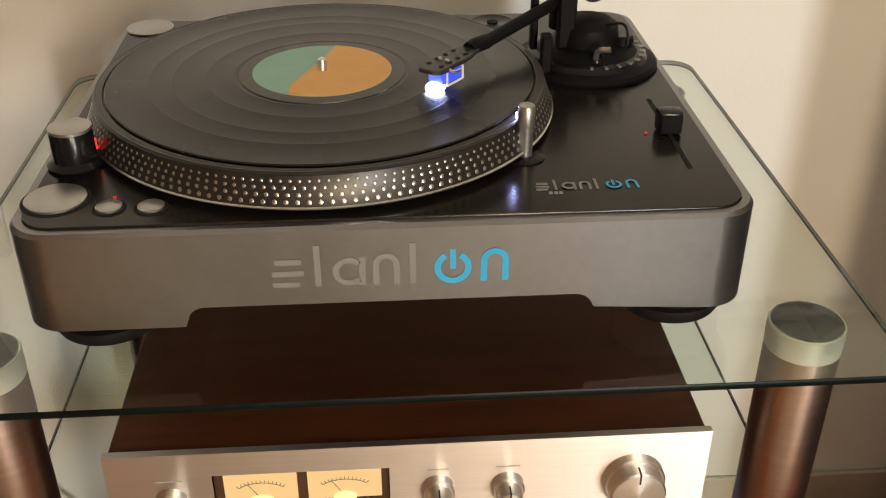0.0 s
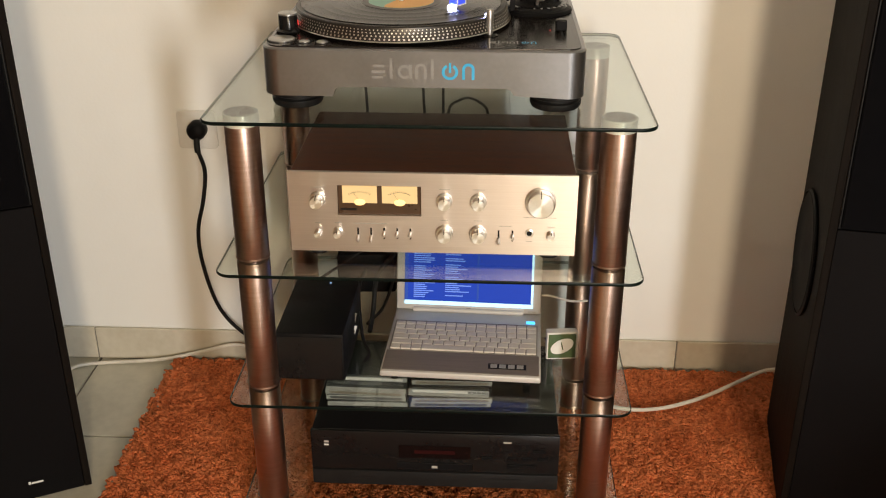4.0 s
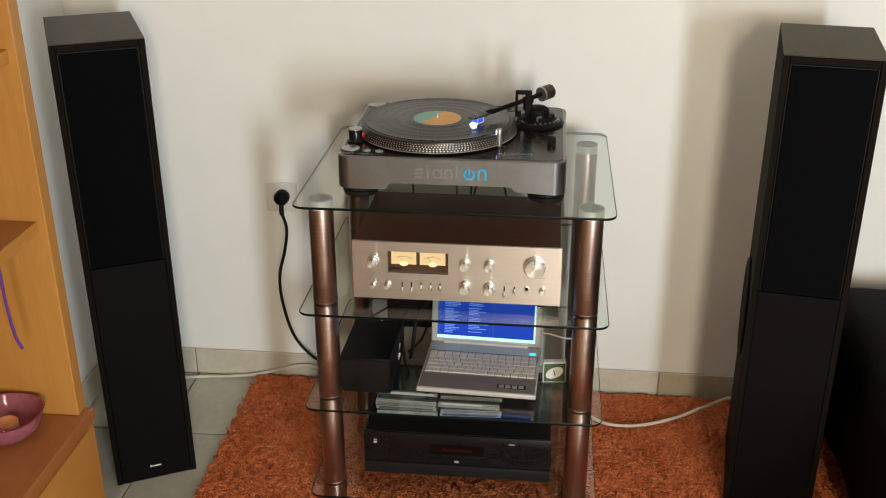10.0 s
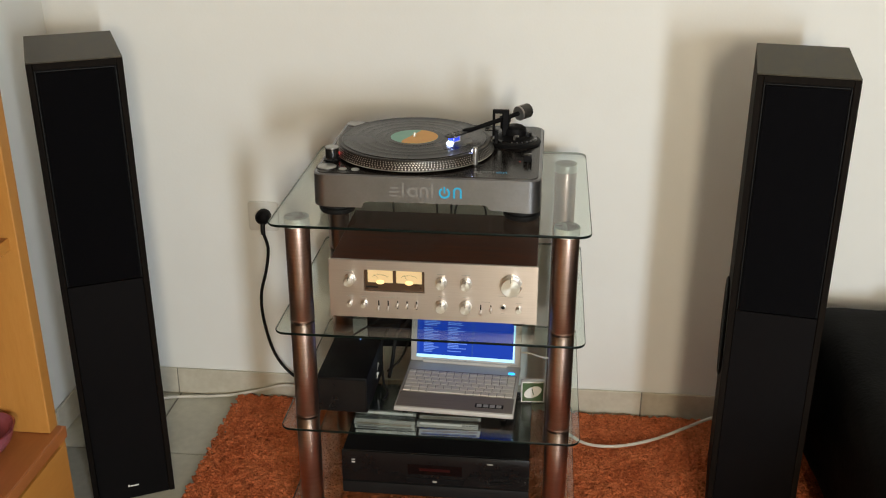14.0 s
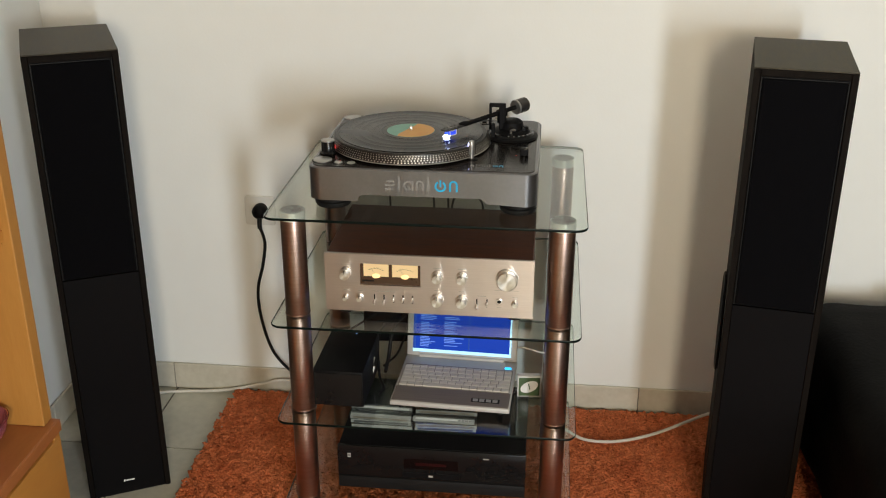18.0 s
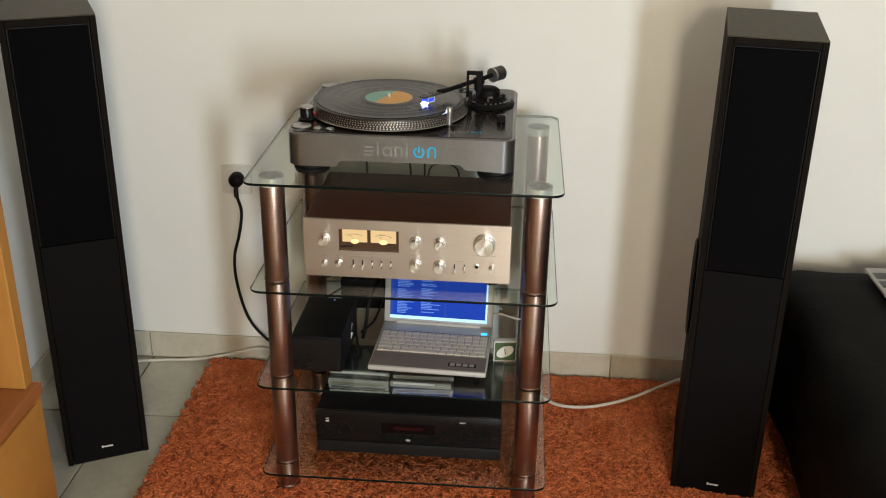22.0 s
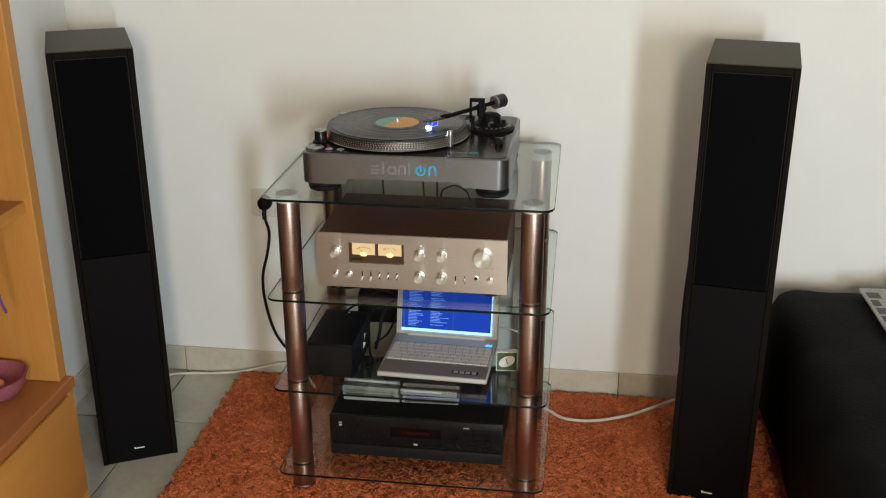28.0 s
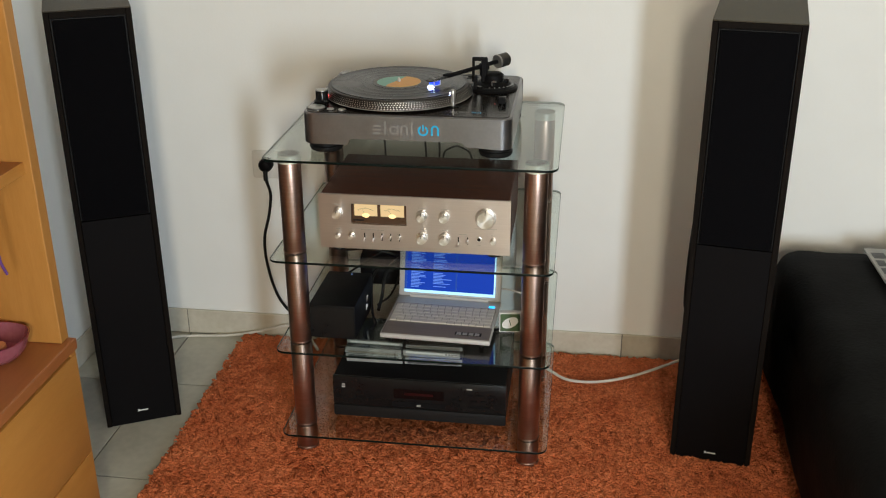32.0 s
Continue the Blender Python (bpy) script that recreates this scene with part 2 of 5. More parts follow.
ORANGE = mat("orange_label_paper", (0.66, 0.33, 0.085), (0.72, 0.39, 0.12), 0.55, scale=40)
LOGOGREY = mat("pale_grey_print", (0.235, 0.23, 0.225), (0.265, 0.26, 0.255), 0.45, 0.4, scale=40)
LOGOBLUE = mat("cyan_blue_print", (0.012, 0.33, 0.62), (0.02, 0.40, 0.70), 0.4, scale=40)
METER = mat("lit_meter_face", (0.50, 0.40, 0.22), None, 0.6, emit=(1.0, 0.62, 0.27), strength=0.46)
BULB = mat("meter_bulb_glow", (1.0, 0.75, 0.35), None, 0.6, emit=(1.0, 0.66, 0.30), strength=0.9)
INK = mat("black_ink", (0.02, 0.015, 0.01), None, 0.6)
SCREEN = mat("blue_screen", (0.004, 0.008, 0.03), None, 0.4, spec=0.1, emit=(0.012, 0.070, 0.62), strength=0.85)
SCREENDIM = mat("screen_panel_dim", (0.01, 0.02, 0.08), None, 0.3, emit=(0.03, 0.10, 0.50), strength=0.8, spec=0.1)
SCREENTXT = mat("screen_text_glow", (0.1, 0.15, 0.3), None, 0.3, emit=(0.13, 0.28, 0.85), strength=0.9, spec=0.1)
SCREENBAR = mat("screen_taskbar_glow", (0.3, 0.4, 0.5), None, 0.3, emit=(0.42, 0.80, 1.0), strength=1.3)
BLUELED = mat("blue_status_light", (0.1, 0.4, 0.8), None, 0.3, emit=(0.02, 0.42, 1.0), strength=2.5)
REDLED = mat("red_led", (0.22, 0.015, 0.015), None, 0.3, emit=(1.0, 0.05, 0.04), strength=0.5)
STROBE = mat("red_strobe_window", (0.22, 0.015, 0.015), None, 0.3, emit=(1.0, 0.03, 0.02), strength=1.6)
# emission stands in for the target lamp's light on the stylus tip
TIPGLOW = mat("lamp_lit_tip_glow", (0.8, 0.85, 1.0), None, 0.3, emit=(0.62, 0.72, 1.0), strength=26)
LAMPLED = mat("lamp_led_glow", (0.8, 0.85, 1.0), None, 0.3, emit=(0.40, 0.48, 1.0), strength=200)
# blue with a little added glow, for lamp light on the cartridge
BLUECART = mat("blue_cartridge", (0.03, 0.06, 0.55), None, 0.3, emit=(0.03, 0.08, 0.9), strength=0.8)
PINKGL = glassy("pink_blown_glass", (0.92, 0.60, 0.66), 0.03, 1.35)
PINKBODY = mat("milky_pink_glass", (0.36, 0.075, 0.13), (0.58, 0.22, 0.27), 0.06, scale=14, spec=0.8)
PINKBODY.node_tree.nodes["Principled BSDF"].inputs["Transmission Weight"].default_value = 0.55
PINKBODY.node_tree.nodes["Principled BSDF"].inputs["IOR"].default_value = 1.3
PURPLE = mat("purple_ribbon", (0.10, 0.03, 0.20), None, 0.5)
BROWNFIG = mat("brown_ceramic", (0.10, 0.045, 0.025), (0.16, 0.07, 0.04), 0.4, scale=30)
FRAMEW = mat("white_frame_lacquer", (0.82, 0.80, 0.74), None, 0.3)
FRAMED = mat("dark_olive_frame", (0.045, 0.04, 0.030), (0.07, 0.062, 0.048), 0.4, scale=20)
CARDGREEN = mat("green_card_print", (0.045, 0.085, 0.035), (0.07, 0.12, 0.05), 0.5, scale=60)
WOOFER = mat("woofer_cone", (0.004, 0.004, 0.0045), (0.007, 0.007, 0.0075), 0.7, scale=30, spec=0.08)


def turned(m, amount, spin, axis="Z", rough=None):
    """Stretches the highlight of a turned or brushed metal across its grooves."""
    n, l = m.node_tree.nodes, m.node_tree.links
    p = n["Principled BSDF"]
    t = n.new("ShaderNodeTangent")
    if axis == "UV":
        t.direction_type = "UV_MAP"
    else:
        t.direction_type, t.axis = "RADIAL", axis
    l.new(t.outputs[0], p.inputs["Tangent"])
    p.inputs["Anisotropic"].default_value, p.inputs["Anisotropic Rotation"].default_value = amount, spin
    return m


ALUFACE = turned(mat("brushed_aluminium_front", (0.64, 0.585, 0.560), (0.71, 0.655, 0.63), 0.42, 1.0, scale=9, stretch=(1, 1, 40), rvar=0.04), 0.85, 0.0, "UV")
ALUKNOB = turned(ALUKNOB, 0.75, 0.25, "Y")
VINYL = turned(VINYL, 0.7, 0.25, "Z")


# ---- building helpers ----
def thing(name, label, category, m, group="", kind=""):
    ob = new(name)
    ob.empty_display_size = 0.05
    ob.matrix_basis = m
    return tagged(ob, label, category, group, kind)


def finish(bm, name, mats, angle=35):
    me = bpy.data.meshes.new(name)
    bmesh.ops.recalc_face_normals(bm, faces=bm.faces)
    for f in bm.faces:
        f.smooth = True
    bm.to_mesh(me)
    bm.free()
    for m in mats if isinstance(mats, (list, tuple)) else [mats]:
        me.materials.append(m)
    me.set_sharp_from_angle(angle=radians(angle))
    return me


def root_of(ob):
    while ob.parent:
        ob = ob.parent
    return ob


def part(name, bm, mats, parent=None, label="", world=False, kind=""):
    """One mesh object under a thing or a part. world: bm is in world places and is brought into the thing's own."""
    if parent and world:
        bm.transform(root_of(parent).matrix_basis.inverted())
    ob = new(name, finish(bm, name, mats))
    ob.parent = parent
    return tagged(ob, label, kind=kind)


def box(x0, x1, y0, y1, z0, z1, bevel=0.0, seg=2, bm=None, m=None):
    bm = bm or bmesh.new()
    made = bmesh.ops.create_cube(bm, size=1.0)["verts"]
    bmesh.ops.transform(bm, verts=made, matrix=Matrix.LocRotScale(
        ((x0 + x1) / 2, (y0 + y1) / 2, (z0 + z1) / 2), None, (x1 - x0, y1 - y0, z1 - z0)))
    if bevel:
        edges = list({e for v in made for e in v.link_edges})
        made = bmesh.ops.bevel(bm, geom=edges, offset=bevel, segments=seg, profile=0.5, affect="EDGES")["verts"] + [v for v in made if v.is_valid]
    if m:
        bmesh.ops.transform(bm, verts=list({v for v in made if v.is_valid}), matrix=m)
    return bm


def lathe(profile, seg=32, m=None, bm=None, cap=True):
    """Turns a profile of (radius, height) round the z axis."""
    bm = bm or bmesh.new()
    rings, made = [], []
    for r, z in profile:
        if r < 1e-6:
            ring = [bm.verts.new((0, 0, z))]
        else:
            ring = [bm.verts.new((r * math.cos(2 * math.pi * k / seg), r * math.sin(2 * math.pi * k / seg), z)) for k in range(seg)]
        rings.append(ring)
        made += ring
    for a, b in zip(rings, rings[1:]):
        for k in range(seg):
            n = (k + 1) % seg
            if len(a) == 1 and len(b) > 1:
                bm.faces.new((a[0], b[k], b[n]))
            elif len(b) == 1 and len(a) > 1:
                bm.faces.new((a[k], a[n], b[0]))
            elif len(a) > 1:
                bm.faces.new((a[k], a[n], b[n], b[k]))
    if cap:
        for ring in (rings[0], rings[-1]):
            if len(ring) > 1:
                bm.faces.new(ring)
    if m:
        bmesh.ops.transform(bm, verts=made, matrix=m)
    return bm


def rounded(w, d, r, n=6, cx=0.0, cy=0.0):
    """The outline of a rectangle with round corners."""
    pts = []
    for sx, sy, a0 in ((1, 1, 0), (-1, 1, 90), (-1, -1, 180), (1, -1, 270)):
        for k in range(n + 1):
            a = radians(a0 + 90 * k / n)
            pts.append((cx + sx * (w / 2 - r) + r * math.cos(a), cy + sy * (d / 2 - r) + r * math.sin(a)))
    return pts


def prism(outline, z0, z1, chamfer=0.0, bm=None, m=None, side_index=0):
    """An outline drawn up from z0 to z1, with a small chamfer on both rims."""
    bm = bm or bmesh.new()
    cx, cy = sum(p[0] for p in outline) / len(outline), sum(p[1] for p in outline) / len(outline)

    def ring(z, inset):
        out = []
        for x, y in outline:
            dx, dy = x - cx, y - cy
            far = math.hypot(dx, dy) or 1
            out.append(bm.verts.new((x - inset * dx / far, y - inset * dy / far, z)))
        return out

    rings = [ring(z0, chamfer), ring(z0 + chamfer, 0), ring(z1 - chamfer, 0), ring(z1, chamfer)] if chamfer else [ring(z0, 0), ring(z1, 0)]
    n = len(outline)
    for a, b in zip(rings, rings[1:]):
        for k in range(n):
            f = bm.faces.new((a[k], a[(k + 1) % n], b[(k + 1) % n], b[k]))
            f.material_index = side_index
    bm.faces.new(rings[0])
    bm.faces.new(rings[-1])
    if m:
        bmesh.ops.transform(bm, verts=[v for ring_ in rings for v in ring_], matrix=m)
    return bm


def smooth_line(points, steps=6):
    """A smooth line through points."""
    p = [Vector(q) for q in points]
    p = [2 * p[0] - p[1]] + p + [2 * p[-1] - p[-2]]
    out = []
    for a, b, c, d in zip(p, p[1:], p[2:], p[3:]):
        for k in range(steps):
            t = k / steps
            out.append(0.5 * (2 * b + (c - a) * t + (2 * a - 5 * b + 4 * c - d) * t * t + (3 * b - a - 3 * c + d) * t ** 3))
    return out + [p[-2]]


def tube(points, r, seg=8, steps=6, bm=None):
    """A round cable or rod along points."""
    bm = bm or bmesh.new()
    line = smooth_line(points, steps) if steps > 1 else [Vector(q) for q in points]
    side = None
    rings = []
    for k, q in enumerate(line):
        ahead = (line[min(k + 1, len(line) - 1)] - line[max(k - 1, 0)]).normalized()
        if side is None:
            side = ahead.orthogonal().normalized()
        side = (side - ahead * side.dot(ahead)).normalized()
        up = ahead.cross(side)
        rings.append([bm.verts.new(q + r * (math.cos(2 * math.pi * j / seg) * side + math.sin(2 * math.pi * j / seg) * up)) for j in range(seg)])
    for a, b in zip(rings, rings[1:]):
        for j in range(seg):
            bm.faces.new((a[j], a[(j + 1) % seg], b[(j + 1) % seg], b[j]))
    bm.faces.new(rings[0])
    bm.faces.new(rings[-1])
    return bm


FRONT = pose(0, 0, 0, 90, 0, 0)          # turns a lathe's axis to face the front (its top to -y)

# ---- the room ----
WEST, EAST, NORTH, TOP = -0.985, 2.7, 1.567, 2.75


def setting(name, bm, mats, label, category="wall"):
    ob = new(name, finish(bm, name, mats))
    return tagged(ob, label, category, kind="structure")


def back_wall():
    setting("wall_north", box(WEST - 0.15, EAST + 0.15, NORTH, NORTH + 0.15, -0.1, TOP), PLASTER, "plain off-white painted plaster wall behind the stereo rack")
    setting("wall_west", box(WEST - 0.15, WEST, SOUTH - 0.15, NORTH, -0.1, TOP), PLASTER, "plain off-white painted plaster side wall beside the cabinet")
    setting("wall_east", box(EAST, EAST + 0.15, SOUTH - 0.15, NORTH, -0.1, TOP), BEIGE, "unseen side wall behind the sofa, beige to cut bounce light")
    bm = bmesh.new()
    xs = (WEST, 0.64, 0.96, 1.41, 1.73, EAST)
    for k in range(5):
        if k in (1, 3):
            z0, z1 = ((1.28, 2.12), (0.51, 1.65))[k == 3]
            box(xs[k], xs[k + 1], SOUTH - 0.15, SOUTH, -0.1, z0, bm=bm)
            box(xs[k], xs[k + 1], SOUTH - 0.15, SOUTH, z1, TOP, bm=bm)
        else:
            box(xs[k], xs[k + 1], SOUTH - 0.15, SOUTH, -0.1, TOP, bm=bm)
    setting("wall_south", bm, BEIGE, "unseen wall with two window openings, beige to cut bounce light")
    setting("ceiling", box(WEST - 0.15, EAST + 0.15, SOUTH - 0.15, NORTH + 0.15, TOP, TOP + 0.12), CEILING, "plain white painted ceiling", "ceiling")


back_wall()
floor = setting("floor", box(WEST, EAST, SOUTH, NORTH, -0.1, -0.004), GROUT, "grey-beige ceramic tile floor with dark grout joints", "floor")
baseboard = setting("baseboard", box(WEST + 0.002, EAST, NORTH - 0.006, NORTH - 0.001, 0.0, 0.079), GROUT, "beige ceramic tile skirting along the foot of the wall", "baseboard")
baseboard_side = setting("baseboard", box(WEST + 0.001, WEST + 0.006, SOUTH, NORTH - 0.012, 0.0, 0.079), GROUT, "beige ceramic tile skirting along the side wall", "baseboard")

# ---- stereo rack of glass and chrome ----
RX, RY = 0.067, 1.1905
rack = thing("glass_rack", "four-tier clear glass hi-fi rack with chrome tube posts", "rack", pose(RX, RY, 0))
SHELVES = (0.092, 0.322, 0.555, 0.795)
STAND = 0.014
POSTS = [(sx, sy) for sx in (-0.2765, 0.2755) for sy in (-0.204, 0.204)]
for k, z in enumerate(SHELVES):
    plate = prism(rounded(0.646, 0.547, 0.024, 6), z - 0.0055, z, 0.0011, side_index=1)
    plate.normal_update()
    # side and back faces get the pale, lit-looking edge colour
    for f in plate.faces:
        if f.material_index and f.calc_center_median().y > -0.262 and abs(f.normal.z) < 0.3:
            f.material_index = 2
    part("shelf", plate, [GLASS, EDGESHADED, EDGELIT], rack, "clear greenish glass shelf, edges coloured dark in front and lit at the sides")
for px, py in POSTS:
    for k, z in enumerate(SHELVES):
        low = STAND if k == 0 else SHELVES[k - 1]
        m = pose(px, py, 0)
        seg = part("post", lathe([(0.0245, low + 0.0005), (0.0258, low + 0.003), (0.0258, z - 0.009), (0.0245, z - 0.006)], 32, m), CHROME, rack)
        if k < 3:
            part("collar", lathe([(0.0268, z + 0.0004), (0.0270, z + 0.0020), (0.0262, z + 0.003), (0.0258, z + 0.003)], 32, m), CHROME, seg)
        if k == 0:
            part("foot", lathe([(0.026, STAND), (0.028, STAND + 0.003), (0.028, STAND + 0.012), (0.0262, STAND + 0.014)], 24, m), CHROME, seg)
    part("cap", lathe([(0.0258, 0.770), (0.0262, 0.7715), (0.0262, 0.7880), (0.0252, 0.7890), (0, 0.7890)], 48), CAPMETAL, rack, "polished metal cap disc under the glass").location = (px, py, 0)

# ---- turntable ----
TX, TY, TZ = 0.060, 1.155, 0.7955
deck = thing("turntable", "gunmetal and black direct-drive turntable playing a record", "turntable", pose(TX, TY, TZ))


def deck_body():
    """The case: round corners, a chamfered upper rim and a shallow arch cut from the foot of its front and back."""
    w, d, r, zt = 0.457, 0.386, 0.026, 0.094
    xs = [-w / 2 + r - r * math.cos(radians(a)) for a in range(0, 91, 10)]
    arch = [-0.128 + 0.0025 * k for k in range(6)]
    mid = arch + [-0.1155 + 0.2305 * k / 10 for k in range(1, 10)] + [0.115 + 0.0025 * k for k in range(6)]
    xs = xs + mid + [-x for x in reversed(xs)]
    bm = bmesh.new()
    cols = []
    for x in xs:
        e = max(abs(x) - (w / 2 - r), 0)
        y = d / 2 - r + math.sqrt(max(r * r - e * e, 0))
        s = min(max((0.128 - abs(x)) / 0.0125, 0), 1)
        zb = 0.0258 + 0.0140 * math.sqrt(1 - (1 - s) ** 2)
        ins = 0.0025
        f = 1 - ins / max(math.hypot(x, y), 0.01)
        cols.append([bm.verts.new(c) for c in ((x, -y, zb), (x, -y, zt - ins), (x * f, -y * f, zt), (x * f, y * f, zt), (x, y, zt - ins), (x, y, zb))])
    for a, b in zip(cols, cols[1:]):
        for k in range(6):
            bm.faces.new((a[k], b[k], b[(k + 1) % 6], a[(k + 1) % 6]))
    bm.faces.new(cols[0])
    bm.faces.new(cols[-1])
    return bm


body = part("body", deck_body(), GUNMETAL, deck, "gunmetal-grey metallic case")
part("top_plate", prism(rounded(0.443, 0.372, 0.020, 6), 0.0925, 0.0955, 0.0008), TTPLATE, deck, "satin black top plate")
for sx, sy in ((-0.188, -0.142), (0.190, -0.142), (-0.188, 0.142), (0.190, 0.142)):
    part("foot", lathe([(0.030, 0.0), (0.035, 0.002), (0.0375, 0.007), (0.0375, 0.012), (0.034, 0.0135), (0.034, 0.0155), (0.0365, 0.017), (0.0365, 0.025), (0.032, 0.027), (0.032, 0.0335)], 32, pose(sx, sy, 0)), RUBBER, deck, "black rubber foot")

PX, PY = -0.0440, -0.0145
SPIN = pose(PX, PY, 0)
platter = part("platter", lathe([(0.140, 0.0985), (0.1580, 0.0985), (0.1665, 0.0998), (0.1675, 0.1008), (0.1668, 0.1018), (0.1600, 0.1196), (0.1600, 0.1206), (0.1588, 0.1214), (0.1545, 0.1214), (0.1540, 0.1200), (0, 0.1200)], 128, SPIN), PLATTERD, deck, "dark metal platter with rows of bright dots round its rim")
part("rim_ring", lathe([(0.1665, 0.0994), (0.1680, 0.1000), (0.1682, 0.1008), (0.1672, 0.1016)], 128, SPIN, cap=False), DOT, platter, "bright metal ring")
part("rim_ring", lathe([(0.1607, 0.1194), (0.1611, 0.1202), (0.1596, 0.1216), (0.1584, 0.1215)], 128, SPIN, cap=False), PLATTERD, platter, "dull metal ring")


def strobe_dots():
    """Four rows of raised dots; the rows differ in number and size."""
    bm = bmesh.new()
    for row, (z, count, size) in enumerate(((0.1043, 150, 0.00165), (0.1084, 160, 0.00145), (0.1124, 168, 0.00130), (0.1162, 176, 0.00105))):
        r = 0.1668 - (z - 0.1018) * 0.382 + 0.0003
        for k in range(count):
            a = 2 * math.pi * (k + 0.5 * (row % 2)) / count
            m = SPIN @ pose(0, 0, 0, 0, 0, math.degrees(a)) @ pose(r, 0, z, 0, 69, 0)
            c = bm.verts.new(m @ Vector((0, 0, 0.0006)))
            ring = [bm.verts.new(m @ Vector((size * math.cos(j * math.pi / 3), size * math.sin(j * math.pi / 3), 0))) for j in range(6)]
            for j in range(6):
                bm.faces.new((c, ring[j], ring[(j + 1) % 6]))
    return bm


part("strobe_dots", strobe_dots(), DOT, platter, "bright metal strobe dots", kind="stuff")


def grooves():
    """A flat disc with a raised lip and thin silent gaps between the tracks."""
    prof = [(0.1525, 0.1156), (0.1530, 0.1164), (0.1521, 0.1172), (0.148, 0.1170)]
    r = 0.1445
    for gap in (0.022, 0.017, 0.024, 0.019):
        prof += [(r, 0.11685), (r - gap + 0.0012, 0.11685), (r - gap + 0.0008, 0.11695), (r - gap + 0.0004, 0.11685)]
        r -= gap
    return prof + [(0.060, 0.11685), (0.0525, 0.1170), (0.0515, 0.1174), (0, 0.1174)]


record = thing("vinyl_record", "black vinyl record with a teal and orange label on the platter", "record", pose(TX + PX, TY + PY, TZ + 0.0056))
part("disc", lathe(grooves(), 160), VINYL, record, "black grooved vinyl disc")
part("inner_ring", lathe([(0.0600, 0.1168), (0.0598, 0.1174), (0.0505, 0.1178), (0.0505, 0.1172)], 96, cap=False), mat("dull_runout", (0.035, 0.031, 0.028), (0.045, 0.04, 0.036), 0.4, scale=40), record, "duller run-out ring")


def disc_piece(points, z):
    bm = bmesh.new()
    return prism(points, z, z + 0.0003, bm=bm)


arc = lambda a0, a1, n=40: [(0.0499 * math.cos(radians(a0 + (a1 - a0) * k / n)), 0.0499 * math.sin(radians(a0 + (a1 - a0) * k / n))) for k in range(n + 1)]
part("label_field", lathe([(0.0503, 0.1174), (0.0503, 0.1179), (0, 0.1179)], 96), TEAL, record, "teal half of the paper label")
wave = [(0.006, 0.040), (0.001, 0.026), (-0.005, 0.012), (-0.009, 0.0), (-0.016, -0.016), (-0.022, -0.032)]
part("label_field", disc_piece(arc(-116, 80) + wave, 0.1180), ORANGE, record, "orange half of the paper label")
part("spindle", lathe([(0.0036, 0.112), (0.0036, 0.1285), (0.003, 0.1315), (0.0012, 0.133), (0, 0.133)], 20, SPIN), ALUKNOB, deck, "bright metal spindle")


def at_deck(x, y, z=0.0):
    return pose(x - TX, y - TY, z)


# tonearm, base and counterweight
arm = part("tonearm_base", lathe([(0.0575, 0.0955), (0.0580, 0.0975), (0.0560, 0.1005), (0.046, 0.1035), (0.036, 0.111), (0.026, 0.114), (0.024, 0.128), (0.018, 0.132), (0, 0.132)], 48, at_deck(0.2250, 1.217)), BLACKPL, deck, "black tonearm base")
part("height_ring", lathe([(0.0500, 0.1015), (0.0465, 0.1062), (0.040, 0.1075), (0.039, 0.103)], 48, at_deck(0.2250, 1.217), cap=False), BLACKGL, arm, "ridged height ring")
for k in range(14):
    a = radians(-95 + 14 * k)
    part("scale_mark", box(-0.0022, 0.0022, -0.0012, 0.0012, 0.1064, 0.1076, m=at_deck(0.2250, 1.217) @ pose(0.0455 * math.cos(a), 0.0455 * math.sin(a), 0, 0, 0, math.degrees(a))), LOGOGREY, arm)
A, B = Vector((0.133 - TX, 1.140 - TY, 0.141)), Vector((0.244 - TX, 1.262 - TY, 0.152))
D = (B - A).normalized()
part("arm_tube", tube([A, A + D * 0.02, B - D * 0.02, B], 0.0048, 16, 2), BLACKPL, deck, "straight black arm tube")
aim = D.to_track_quat("Z", "Y").to_matrix().to_4x4()
weight = part("counterweight", lathe([(0.0135, -0.015), (0.0158, -0.013), (0.0158, 0.010), (0.0138, 0.0125), (0, 0.0125)], 32, Matrix.Translation(B) @ aim), mat("smoky_metal", (0.055, 0.052, 0.050), (0.085, 0.08, 0.078), 0.28, 0.8, scale=40), deck, "dark metal counterweight")
part("dial_ring", lathe([(0.0156, -0.020), (0.0163, -0.0185), (0.0163, -0.0155), (0.0135, -0.015)], 32, Matrix.Translation(B) @ aim), SATIN, weight, "silver-grey dial ring")
P = A + D * 0.105
part("pivot_housing", box(-0.010, 0.010, -0.009, 0.009, -0.010, 0.005, 0.003, 2, m=Matrix.Translation(P) @ pose(0, 0, 0, 0, 0, 47)), BLACKPL, deck)
part("pivot_post", lathe([(0.010, 0.125), (0.010, 0.142), (0.0085, 0.145)], 24, pose(P.x, P.y, 0)), BLACKPL, deck)
yoke = bmesh.new()
box(-0.0190, -0.0135, -0.005, 0.005, 0.112, 0.168, 0.001, 1, bm=yoke)
box(0.0020, 0.0165, -0.006, 0.006, 0.112, 0.166, 0.002, 1, bm=yoke)
box(-0.0190, 0.0165, -0.005, 0.005, 0.1615, 0.1695, 0.0015, 1, bm=yoke)
yoke.transform(at_deck(0.196, 1.206))
part("yoke", yoke, BLACKPL, deck, "tall black yoke round the pivot")
